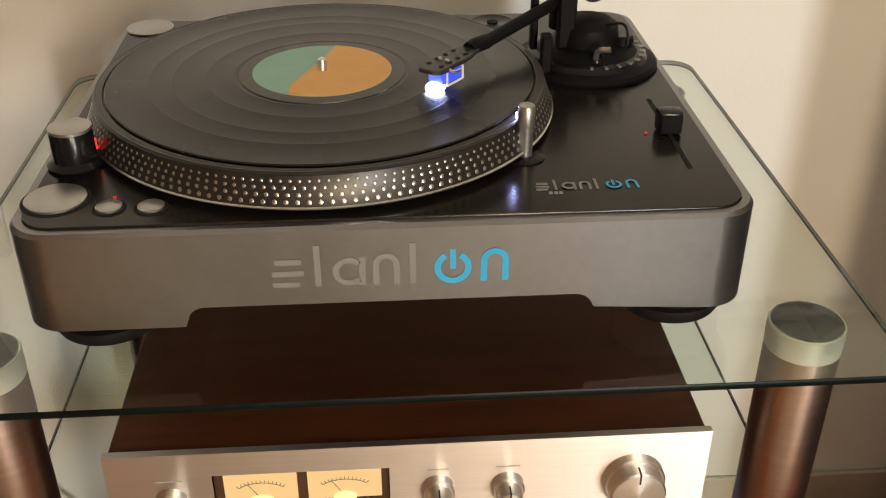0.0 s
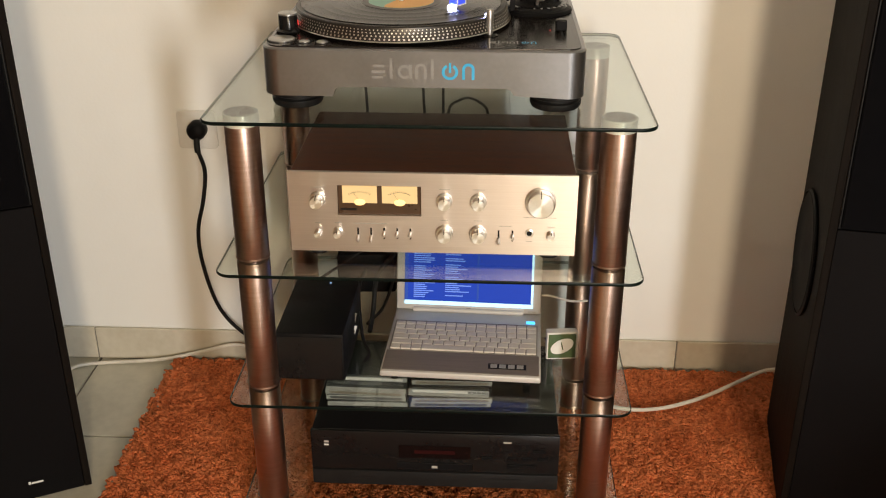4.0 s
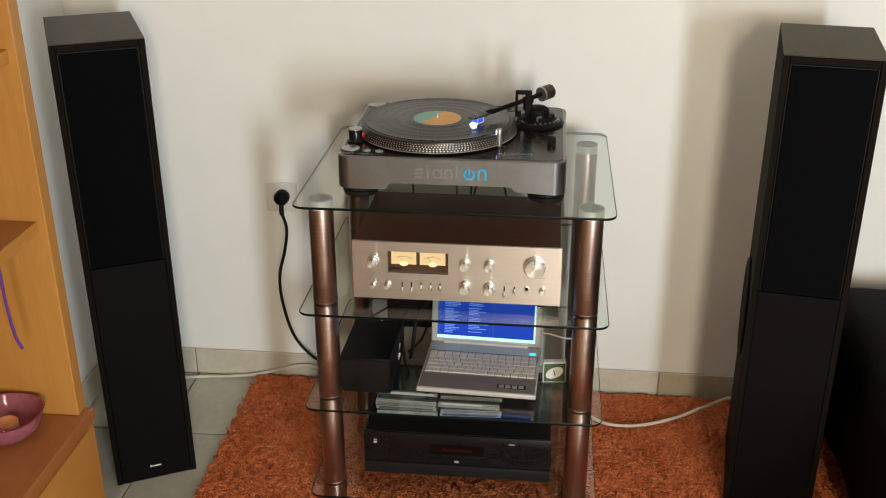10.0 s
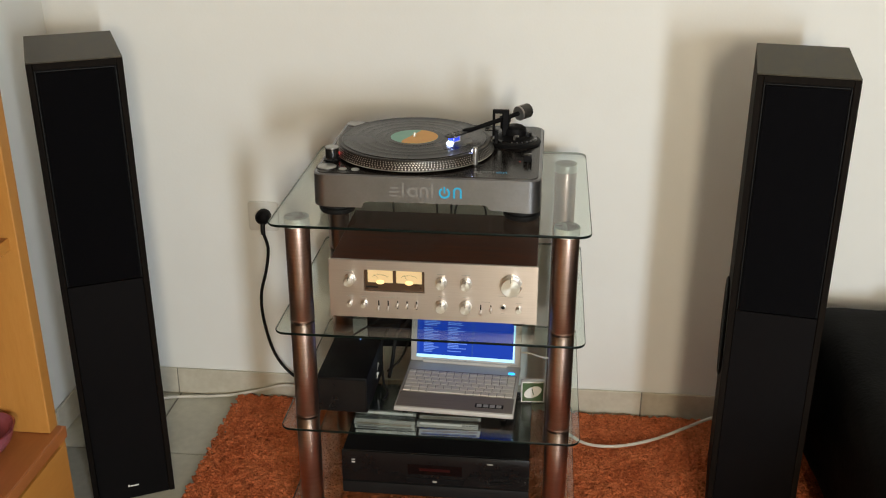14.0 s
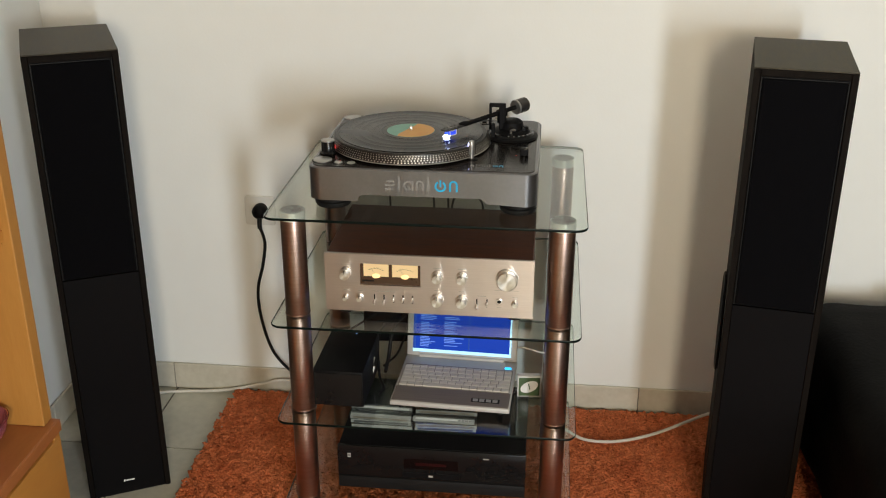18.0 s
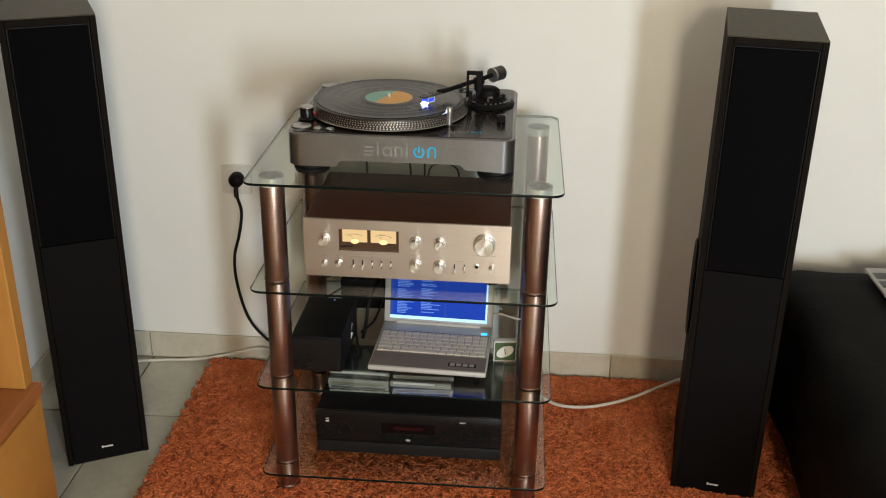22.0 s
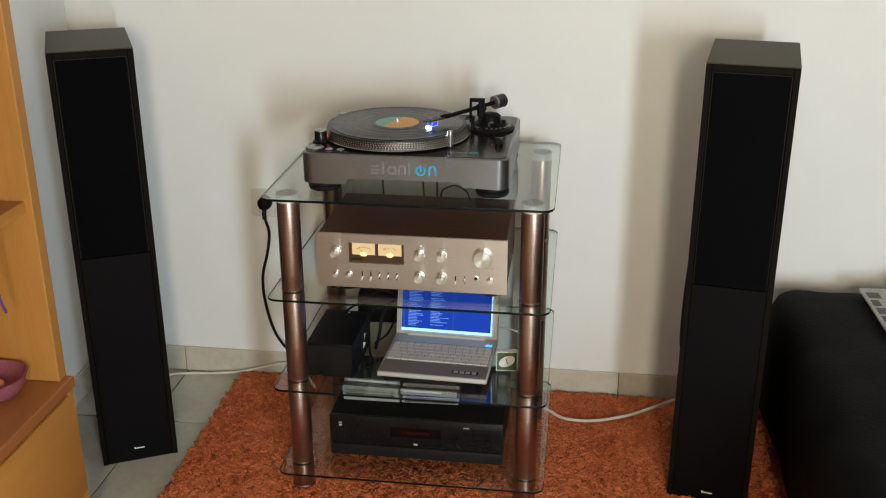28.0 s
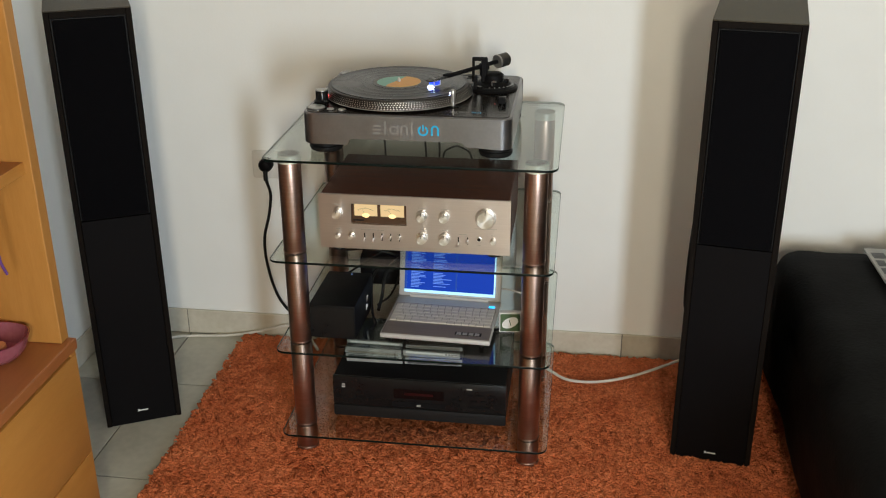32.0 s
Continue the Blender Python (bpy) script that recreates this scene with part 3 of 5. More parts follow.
part("cueing_lever", tube([Vector((0.226 - TX, 1.182 - TY, 0.104)), Vector((0.226 - TX, 1.178 - TY, 0.118)), Vector((0.235 - TX, 1.174 - TY, 0.121))], 0.0024, 8), SATIN, deck, "small metal cueing lever")
part("cueing_post", lathe([(0.0065, 0.096), (0.0065, 0.110), (0.005, 0.113), (0, 0.113)], 20, at_deck(0.226, 1.184)), BLACKGL, deck)
part("anti_skate_dial", lathe([(0.011, 0.104), (0.011, 0.118), (0.009, 0.120), (0, 0.120)], 24, at_deck(0.252, 1.213)), BLACKGL, deck)
part("arm_rest", box(-0.004, 0.004, -0.006, 0.006, 0.095, 0.130, 0.001, 1, m=at_deck(0.187, 1.186)), BLACKPL, deck)
part("wire_loop", tube([Vector((0.235 - TX, 1.205 - TY, 0.13)), Vector((0.248 - TX, 1.19 - TY, 0.135)), Vector((0.25 - TX, 1.185 - TY, 0.12)), Vector((0.24 - TX, 1.19 - TY, 0.112))], 0.0012, 6), RUBBER, deck)

# headshell and cartridge
H0 = Vector((0.095 - TX, 1.098 - TY, 0.1375))
HD = (A - H0).normalized()
yaw = math.degrees(math.atan2(HD.y, HD.x))
HM = Matrix.Translation(H0) @ pose(0, 0, 0, 0, -2, yaw)
SHELLGREY = mat("dark_grey_cast_metal", (0.035, 0.034, 0.034), (0.055, 0.053, 0.052), 0.38, 0.4, scale=40)


def shell_outline():
    """A headshell from above: rounded nose, waist, and a narrow neck."""
    right = [(-0.009, 0.006), (-0.006, 0.0092), (0.002, 0.0105), (0.012, 0.0098), (0.022, 0.0104), (0.032, 0.0092), (0.040, 0.0062), (0.046, 0.0052)]
    return [(x, -y) for x, y in right] + [(x, y) for x, y in reversed(right)]


shell = part("headshell", prism(shell_outline(), 0.0, 0.0036, 0.0008, m=HM), SHELLGREY, deck, "dark grey perforated headshell")
part("shell_neck", tube([HM @ Vector((0.040, 0, 0.002)), HM @ Vector((0.047, 0, 0.003)), A + D * 0.004], 0.0056, 12, 2), BLACKPL, shell)
for k in range(4):
    for side in (-1, 1):
        part("slot", lathe([(0.0019, 0.0035), (0.0019, 0.0040), (0, 0.0040)], 14, HM @ pose(0.001 + 0.0092 * k, side * 0.0055, 0)), HOLE, shell)
for side in (-1, 1):
    part("screw", lathe([(0.0016, 0.0036), (0.0016, 0.0052), (0.0010, 0.0056), (0, 0.0056)], 12, HM @ pose(0.0105, side * 0.0032, 0)), SATIN, shell)
part("finger_lift", tube([HM @ Vector((0.004, -0.0095, 0.002)), HM @ Vector((0.004, -0.014, 0.001)), HM @ Vector((0.005, -0.020, 0.004))], 0.001, 6), ALUKNOB, shell)
cart = part("cartridge", box(0.001, 0.024, -0.0072, 0.0072, -0.0105, -0.0004, 0.0012, 1, m=HM), BLUECART, deck, "blue-lit cartridge")
bracket = bmesh.new()
for x0, x1, z0, z1 in ((0.003, 0.0045, -0.0115, 0.0), (0.0205, 0.022, -0.0115, 0.0), (0.003, 0.022, -0.0115, -0.0100)):
    box(x0, x1, -0.0088, -0.0074, z0, z1, 0.0003, 1, bm=bracket)
bracket.transform(HM)
part("bracket", bracket, PAPERW, cart, "white wire bracket")
part("lit_stylus_tip", box(-0.005, 0.006, -0.0055, 0.0055, -0.0150, -0.0100, 0.0018, 2, m=HM), TIPGLOW, cart, "stylus tip made to glow white-blue as if lamp-lit")

# lamp post, controls, slider
lamp = part("target_lamp", lathe([(0.0056, 0.118), (0.0058, 0.120), (0.0058, 0.1315), (0.0050, 0.1330), (0, 0.1330)], 28, at_deck(0.152, 1.045)), SATIN, deck, "pop-up metal target lamp")
part("lamp_stem", lathe([(0.0050, 0.0955), (0.0050, 0.119)], 24, at_deck(0.152, 1.045)), SATIN, lamp)
part("lamp_collar", lathe([(0.0135, 0.0955), (0.0135, 0.0965), (0.011, 0.0975), (0.0066, 0.0975)], 28, at_deck(0.152, 1.045)), BLACKGL, lamp)
part("lamp_led", box(-0.0066, -0.0054, -0.0020, 0.0020, 0.123, 0.127, m=at_deck(0.152, 1.045) @ pose(0, 0, 0, 0, 0, -30)), LAMPLED, lamp, "white-blue lamp window")
strobe = part("power_knob", lathe([(0.0175, 0.0955), (0.0185, 0.0975), (0.0165, 0.099), (0.0142, 0.1005), (0.0138, 0.1205), (0.0128, 0.122), (0, 0.122)], 36, at_deck(-0.144, 1.054)), BLACKGL, deck, "tall black power knob and strobe lamp")
part("knob_cap", lathe([(0.0138, 0.1207), (0.0138, 0.1228), (0.0122, 0.1237), (0, 0.1233)], 36, at_deck(-0.144, 1.054)), SATIN, strobe, "grey metal cap")
part("strobe_window", box(0.0132, 0.0146, -0.003, 0.003, 0.104, 0.111, m=at_deck(-0.144, 1.054) @ pose(0, 0, 0, 0, 0, 30)), STROBE, strobe, "red strobe window")
for name, x, y, r in (("start_stop_button", -0.145, 1.004, 0.0190), ("speed_button", -0.110, 0.9915, 0.0082), ("speed_button", -0.0845, 0.9905, 0.0082)):
    b = part(name, lathe([(r, 0.0955), (r, 0.0973), (r - 0.0012, 0.0981), (0, 0.0984)], 36, at_deck(x, y)), SATIN, deck, "round silver push button")
    part("button_seat", lathe([(r + 0.0022, 0.0952), (r + 0.0022, 0.0960), (r + 0.0004, 0.0960)], 36, at_deck(x, y), cap=False), HOLE, b)
part("speed_led", lathe([(0.0012, 0.0955), (0.0012, 0.0968), (0, 0.0972)], 10, at_deck(-0.109, 1.0035)), REDLED, deck, "red indicator light")
part("pitch_led", lathe([(0.0011, 0.0955), (0.0011, 0.0966), (0, 0.0970)], 10, at_deck(0.2415, 1.076)), REDLED, deck, "red indicator light")
part("adapter_well", lathe([(0.0205, 0.0955), (0.0205, 0.0968), (0.019, 0.0974), (0.0175, 0.0965), (0, 0.0965)], 36, at_deck(-0.143, 1.322)), SATIN, deck, "round metal 45 adapter in its well")
part("adapter_well", lathe([(0.0205, 0.0955), (0.0205, 0.0964), (0.019, 0.0966), (0.018, 0.0960), (0, 0.0960)], 36, at_deck(0.160, 1.318)), BLACKGL, deck, "empty round well in the plate")
part("well_hole", lathe([(0.005, 0.0958), (0.005, 0.0966), (0, 0.0966)], 16, at_deck(0.160, 1.318)), HOLE, deck)
slot = part("pitch_slot", box(-0.0016, 0.0016, -0.0575, 0.0575, 0.0954, 0.0959, m=at_deck(0.258, 1.0785)), HOLE, deck, "narrow black pitch slot")
knob = part("pitch_slider", box(-0.0085, 0.0085, -0.0070, 0.0070, 0.0962, 0.1125, 0.002, 2, m=at_deck(0.2575, 1.078)), BLACKGL, deck, "square black pitch slider")
part("slider_face", box(-0.0072, 0.0072, -0.0082, -0.0068, 0.0975, 0.1108, 0.0004, 1, m=at_deck(0.2575, 1.078)), BLACKPL, knob, "black slider face")


def mark(name, shapes, mats, parent, m, label=""):
    """Printed shapes in the x-z plane, rings and bars, each a hair proud of its ground."""
    for s in shapes:
        bm = bmesh.new()
        if s[0] == "bar":
            _, x0, x1, z0, z1 = s
            box(x0, x1, -0.0006, 0.0, z0, z1, bm=bm)
        else:
            _, cx, cz, r0, r1, a0, a1 = s
            pts = [(r1, a0 + (a1 - a0) * k / 28) for k in range(29)] + [(r0, a1 - (a1 - a0) * k / 28) for k in range(29)]
            vs = [bm.verts.new((cx + r * math.cos(radians(a)), -0.0006, cz + r * math.sin(radians(a)))) for r, a in pts]
            for k in range(28):
                bm.faces.new((vs[k], vs[k + 1], vs[56 - k], vs[57 - k]))
        bm.transform(m)
        part(name, bm, mats, parent, label)


GREY = [("bar", -0.010, 0.006, 0.0160, 0.0198), ("bar", -0.012, 0.007, 0.0078, 0.0116), ("bar", -0.012, 0.004, 0.0000, 0.0036),
        ("bar", 0.0135, 0.0173, 0.0, 0.0290), ("ring", 0.0345, 0.0100, 0.0062, 0.0100, 42, 318), ("bar", 0.0407, 0.0445, 0.0, 0.0200),
        ("bar", 0.0490, 0.0528, 0.0, 0.0140), ("bar", 0.0616, 0.0654, 0.0, 0.0140), ("ring", 0.0572, 0.0140, 0.0044, 0.0082, 0, 180),
        ("bar", 0.0715, 0.0753, 0.0, 0.0290)]
BLUE = [("ring", 0.0980, 0.0105, 0.0075, 0.0115, 118, 422), ("bar", 0.0963, 0.0997, 0.0095, 0.0235),
        ("bar", 0.1150, 0.1190, 0.0, 0.0145), ("bar", 0.1284, 0.1324, 0.0, 0.0145), ("ring", 0.1237, 0.0145, 0.0047, 0.0087, 0, 180)]
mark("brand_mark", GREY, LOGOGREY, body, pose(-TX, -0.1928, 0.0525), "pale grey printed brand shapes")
mark("brand_mark", BLUE, LOGOBLUE, body, pose(-TX, -0.1928, 0.0525), "cyan-blue ring and bar shapes")
SMALL = at_deck(0.1585, 0.9965, 0.0956) @ pose(0, 0, 0, -90, 0, 0) @ Matrix.Diagonal((0.455, 1, 0.455, 1))
mark("plate_mark", [(s[0], *[v for v in s[1:]]) for s in GREY], LOGOGREY, deck, SMALL, "small grey printed shapes")
mark("plate_mark", BLUE, LOGOBLUE, deck, SMALL, "small blue printed shapes")
mark("plate_mark", [("bar", 0.004 + 0.007 * k, 0.009 + 0.007 * k, -0.012, -0.006) for k in range(3)], LOGOGREY, deck, SMALL)


# ---- amplifier ----
AX, AY, AZ, AMPZ = 0.070, 0.982, 0.5390, 0.5555
amp = thing("amplifier", "vintage stereo amplifier, brushed aluminium front, walnut case, lit meters", "amplifier", pose(AX + 0.001, AY, AMPZ))
LO, HI = 0.0120, 0.1425


def panel_with_window():
    """The front plate, with a real opening for the two meters."""
    bm = bmesh.new()
    x0, x1, z0, z1 = -0.073 - AX, 0.0535 - AX, 0.612 - AZ, 0.6605 - AZ
    xs, zs = (-0.2175, x0, x1, 0.2175), (LO, z0, z1, HI)
    grid = {}
    for a, x in enumerate(xs):
        for b, z in enumerate(zs):
            for c, y in enumerate((0.0, 0.006)):
                grid[a, b, c] = bm.verts.new((x, y, z))
    for a in range(3):
        for b in range(3):
            if (a, b) != (1, 1):
                for c in (0, 1):
                    bm.faces.new([grid[i, j, c] for i, j in ((a, b), (a + 1, b), (a + 1, b + 1), (a, b + 1))])
    for c in range(3):
        for b in (0, 3):
            bm.faces.new([grid[c, b, 0], grid[c + 1, b, 0], grid[c + 1, b, 1], grid[c, b, 1]])
            bm.faces.new([grid[b, c, 0], grid[b, c + 1, 0], grid[b, c + 1, 1], grid[b, c, 1]])
    for b in (1, 2):
        bm.faces.new([grid[1, b, 0], grid[2, b, 0], grid[2, b, 1], grid[1, b, 1]])
        bm.faces.new([grid[b, 1, 0], grid[b, 2, 0], grid[b, 2, 1], grid[b, 1, 1]])
    uv = bm.loops.layers.uv.new("UVMap")
    for f in bm.faces:
        for q in f.loops:
            q[uv].uv = (q.vert.co.z, q.vert.co.x)
    return bm


front = part("front_panel", panel_with_window(), ALUFACE, amp, "brushed aluminium front panel")
part("case", box(-0.2145, 0.2145, 0.0062, 0.294, LO + 0.002, HI - 0.0015, 0.0015, 1), WALNUT, amp, "dark walnut-veneered case")
for sx in (-0.18, 0.18):
    for sy in (0.03, 0.262):
        part("foot", lathe([(0.016, 0.0), (0.018, 0.003), (0.016, LO + 0.002)], 24, pose(sx, sy, 0)), RUBBER, amp, "black rubber foot")
part("meter_surround", box(-0.073 - AX, 0.0535 - AX, 0.0052, 0.0060, 0.612 - AZ, 0.6605 - AZ), mat("brown_meter_glass", (0.050, 0.024, 0.011), (0.070, 0.034, 0.016), 0.3, scale=60), amp, "dark brown meter window")
for x0, x1 in ((-0.066, -0.0135), (-0.006, 0.0475)):
    u0, u1, w0, w1 = x0 - AX, x1 - AX, 0.631 - AZ, 0.6588 - AZ
    me = part("meter", box(u0, u1, 0.0030, 0.0051, w0, w1), METER, amp, "amber backlit level meter")
    bm = bmesh.new()
    for k in range(13):
        a = radians(58 + 64 * k / 12)
        c = Vector(((u0 + u1) / 2, 0, w0 - 0.012))
        p, q = c + 0.030 * Vector((math.cos(a), 0, math.sin(a))), c + 0.0325 * Vector((math.cos(a), 0, math.sin(a)))
        tube([(p.x, 0.0028, p.z), (q.x, 0.0028, q.z)], 0.00022, 4, 1, bm)
    tube([(c.x + 0.03 * math.cos(radians(58 + 5.33 * k)), 0.0028, c.z + 0.03 * math.sin(radians(58 + 5.33 * k))) for k in range(13)], 0.0002, 4, 1, bm)
    part("scale", bm, INK, me, "fine black scale")
    part("needle", tube([(c.x, 0.0026, w0 + 0.002), (c.x - 0.010, 0.0026, w0 + 0.018)], 0.0002, 4, 1), INK, me)
    part("bulb", lathe([(0.0085, 0.0), (0.0085, 0.001), (0.006, 0.0016), (0, 0.0016)], 20, pose(c.x, 0.0030, w0 + 0.0015) @ Matrix.Diagonal((1, 1, 0.6, 1)) @ FRONT), BULB, me, "glowing bulb at the foot of the meter")
part("meter_mark", box(-0.070 - AX, -0.045 - AX, 0.0046, 0.0052, 0.618 - AZ, 0.6215 - AZ), GREYPRINT2, amp, "unreadable grey mark")


def knob_at(name, x, z, r, deep, collar=0.0, label="turned aluminium knob"):
    k = part(name, lathe([(r, 0), (r, deep * 0.12), (r * 0.96, deep * 0.14), (r * 0.96, deep - 0.0012), (r * 0.90, deep), (0, deep)], 40, FRONT), ALUKNOB, amp, label)
    k.location = (x - AX, 0, z - AZ)
    if collar:
        part("collar", lathe([(collar, 0), (collar, deep * 0.35), (collar - 0.001, deep * 0.4), (r, deep * 0.4)], 40, FRONT), ALUKNOB, k)
    part("pointer", box(-0.0006, 0.0006, -deep - 0.0005, -deep * 0.6, r * 0.55, r * 0.975), INK, k)
    return k


knob_at("input_knob", -0.1035, 0.6385, 0.0098, 0.022, 0.0118)
for x in (0.0885, 0.1395):
    knob_at("tone_knob", x, 0.6395, 0.0100, 0.021, 0.0120)
    knob_at("tone_knob", x, 0.5865, 0.0105, 0.021, 0.0130)
knob_at("volume_knob", 0.2325, 0.6405, 0.0212, 0.020, 0.0228, "large turned aluminium volume knob")
knob_at("small_knob", -0.1045, 0.5835, 0.0052, 0.014)
knob_at("small_knob", 0.2500, 0.5865, 0.0062, 0.014)
k = knob_at("power_switch", -0.0745, 0.5835, 0.0055, 0.015)
part("switch_ring", lathe([(0.0082, 0), (0.0082, 0.002), (0.0058, 0.003)], 24, FRONT, cap=False), ALUKNOB, k)


def lever(x, z, down):
    s = part("lever_slot", box(-0.0013, 0.0013, -0.0007, 0.0004, -0.009, 0.009, m=pose(x - AX, 0, z - AZ)), HOLE, amp, "black lever slot")
    zz = -0.004 if down else 0.003
    part("lever", lathe([(0.0017, 0), (0.0024, 0.010), (0.0026, 0.0145), (0.0018, 0.016), (0, 0.016)], 14, pose(x - AX, 0, z - AZ + zz) @ pose(0, 0, 0, 90 + (14 if down else 6), 0, 0)), ALUKNOB, s, "bat-shaped metal lever")


for x, down in ((-0.0435, True), (-0.0235, True), (-0.0035, False), (0.0165, False), (0.0365, False), (0.1710, True), (0.1920, False)):
    lever(x, 0.5825, down)
jack = part("headphone_jack", lathe([(0.0062, 0), (0.0062, 0.0016), (0.0046, 0.0022), (0.0040, 0.0022)], 28, pose(0.2175 - AX, 0, 0.588 - AZ) @ FRONT, cap=False), ALUKNOB, amp, "headphone socket with a bright ring")
part("jack_hole", lathe([(0.0044, 0.0), (0.0044, 0.0010), (0, 0.0010)], 20, pose(0.2175 - AX, 0, 0.588 - AZ) @ FRONT), HOLE, jack)
for x, z, w in ((-0.1035, 0.6565, 0.018), (0.0885, 0.6565, 0.016), (0.1395, 0.6565, 0.018), (0.0885, 0.6060, 0.012), (0.1395, 0.6060, 0.012), (0.2175, 0.5735, 0.009), (0.2325, 0.6130, 0.050), (-0.025, 0.5985, 0.052), (0.181, 0.598, 0.018), (-0.074, 0.5985, 0.010), (-0.1045, 0.5985, 0.010), (0.25, 0.598, 0.012)):
    part("panel_print", box(x - AX - w / 2, x - AX + w / 2, -0.0004, 0.0003, z - AZ, z - AZ + 0.0008), GREYPRINT, front)

# ---- loudspeakers ----
SPW, SPD, SPH = 0.190, 0.302, 1.084


def loudspeaker(m, label, woofer):
    """A slim floor-standing speaker: veneered case, cloth grille above, satin panel below."""
    s = thing("floor_speaker", label, "loudspeaker", m, "pair of floor-standing loudspeakers")
    h = SPW / 2
    part("side_panel", box(-h, -h + 0.013, 0.0, SPD, 0.0012, SPH - 0.003, 0.0012, 1), VENEERSHADED, s)
    part("side_panel", box(h - 0.013, h, 0.0, SPD, 0.0012, SPH - 0.003, 0.0012, 1), VENEERSHADED, s)
    part("top_panel", box(-h, h, 0.0008, SPD, SPH - 0.0026, SPH, 0.0007, 1), VENEERLIT, s, "black-brown wood-veneer top, coloured lighter as if lit")
    part("top_rail", box(-h + 0.0133, h - 0.0133, 0.0004, 0.020, SPH - 0.0165, SPH - 0.003, 0.0008, 1), VENEERSHADED, s)
    part("back_panel", box(-h + 0.0135, h - 0.0135, SPD - 0.016, SPD - 0.002, 0.016, SPH - 0.0032), BAFFLE, s)
    part("bottom_panel", box(-h + 0.0135, h - 0.0135, 0.004, SPD - 0.017, 0.0012, 0.020), VENEERSHADED, s)
    part("lower_panel", box(-h + 0.0135, h - 0.0135, 0.0009, 0.022, 0.0022, 0.5805, 0.0008, 1), BAFFLE, s, "plain satin black lower front")
    g = part("grille_frame", box(-h + 0.0135, h - 0.0135, 0.006, 0.022, 0.5815, SPH - 0.017), BLACKPL, s)
    part("grille", box(-h + 0.0178, h - 0.0178, 0.000, 0.0058, 0.583, SPH - 0.0215, 0.0035, 3), CLOTH, g, "black cloth grille")
    for x in (-h + 0.0140, h - 0.0172):
        part("trim_strip", box(x, x + 0.0032, 0.0012, 0.0055, 0.583, SPH - 0.018, 0.001, 1), GREYPRINT2, g)
    part("trim_strip", box(-h + 0.0175, h - 0.0175, 0.0012, 0.0055, SPH - 0.0212, SPH - 0.0180, 0.001, 1), GREYPRINT2, g)
    b = part("badge", box(-0.014, 0.014, 0.0002, 0.0016, 0.0350, 0.0415), BLACKGL, s, "tiny badge")
    part("badge_mark", box(-0.0135, -0.0095, -0.0006, 0.0004, 0.0355, 0.0415), PAPERW, b)
    part("badge_mark", box(-0.0085, 0.0125, -0.0006, 0.0004, 0.0360, 0.0395), PAPERW, b)
    if woofer:
        w = part("side_woofer", lathe([(0.108, 0.0), (0.109, 0.004), (0.104, 0.007), (0.098, 0.005), (0.060, 0.003), (0.030, 0.006), (0, 0.008)], 48, pose(-h, 0.168, 0.462, 0, -90, 0)), WOOFER, s, "round black side woofer")
        part("woofer_ring", lathe([(0.109, 0.0), (0.113, 0.002), (0.113, 0.005), (0.109, 0.007)], 48, pose(-h, 0.168, 0.462, 0, -90, 0), cap=False), BLACKPL, w)
    return s


loudspeaker(pose(-0.6745, 1.061, 0, 0, 0, 27.3), "slim black-brown floor speaker standing on tiles, turned inward", False)
loudspeaker(pose(0.784, 1.0405, 0.006, 0, 0, -9.6), "slim black-brown floor speaker standing on the orange rug", True)

# ---- cabinet along the side wall ----
CX, CY0, CY1, CB = -0.579, -0.75, 0.614, WEST + 0.006
cab = thing("wall_cabinet", "orange beech-veneer shelf unit with drawers along the wall", "cabinet", pose((CX + CB) / 2, (CY0 + CY1) / 2, 0))
part("side_panel", box(CB, CX - 0.010, CY1 - 0.030, CY1, 0.4990, 2.0, 0.0015, 1), BEECH, cab, world=True)
part("side_panel", box(CB, CX - 0.010, CY0, CY0 + 0.030, 0.4990, 2.0, 0.0015, 1), BEECH, cab, world=True)
part("counter", box(CB, CX + 0.002, CY0, CY1 + 0.002, 0.4735, 0.4980, 0.0015, 1), [BEECHTOP], cab, "reddish wood counter top", world=True)
part("counter_edge", box(CX + 0.0022, CX + 0.0042, CY0, CY1 + 0.002, 0.4740, 0.4975, 0.0006, 1), BEECHTOP, cab, world=True)
for z in (0.886, 1.179, 1.46, 1.75):
    sh = part("shelf", box(CB + 0.012, CX - 0.0265, CY0 + 0.0305, CY1 - 0.0305, z - 0.022, z, 0.0008, 1), BEECHTOP, cab, "reddish wood shelf", world=True)
    part("shelf_edge", box(CX - 0.0262, CX - 0.024, CY0 + 0.0305, CY1 - 0.0305, z - 0.0222, z + 0.0002, 0.0006, 1), BEECHH, sh, "light wood edging", world=True)
part("back_panel", box(CB, CB + 0.010, CY0 + 0.0305, CY1 - 0.0305, 0.4990, 2.0), BEECHH, cab, world=True)
part("top_panel", box(CB, CX, CY0, CY1, 2.0005, 2.024, 0.0015, 1), BEECHH, cab, world=True)
part("base_side", box(CB, CX - 0.0005, CY1 - 0.020, CY1, 0.03, 0.4730, 0.0012, 1), BEECH, cab, world=True)
part("base_side", box(CB, CX - 0.0005, CY0, CY0 + 0.020, 0.03, 0.4730, 0.0012, 1), BEECH, cab, world=True)
part("plinth", box(CB + 0.03, CX - 0.05, CY0 + 0.03, CY1 - 0.03, 0.0, 0.05), BEECHH, cab, world=True)
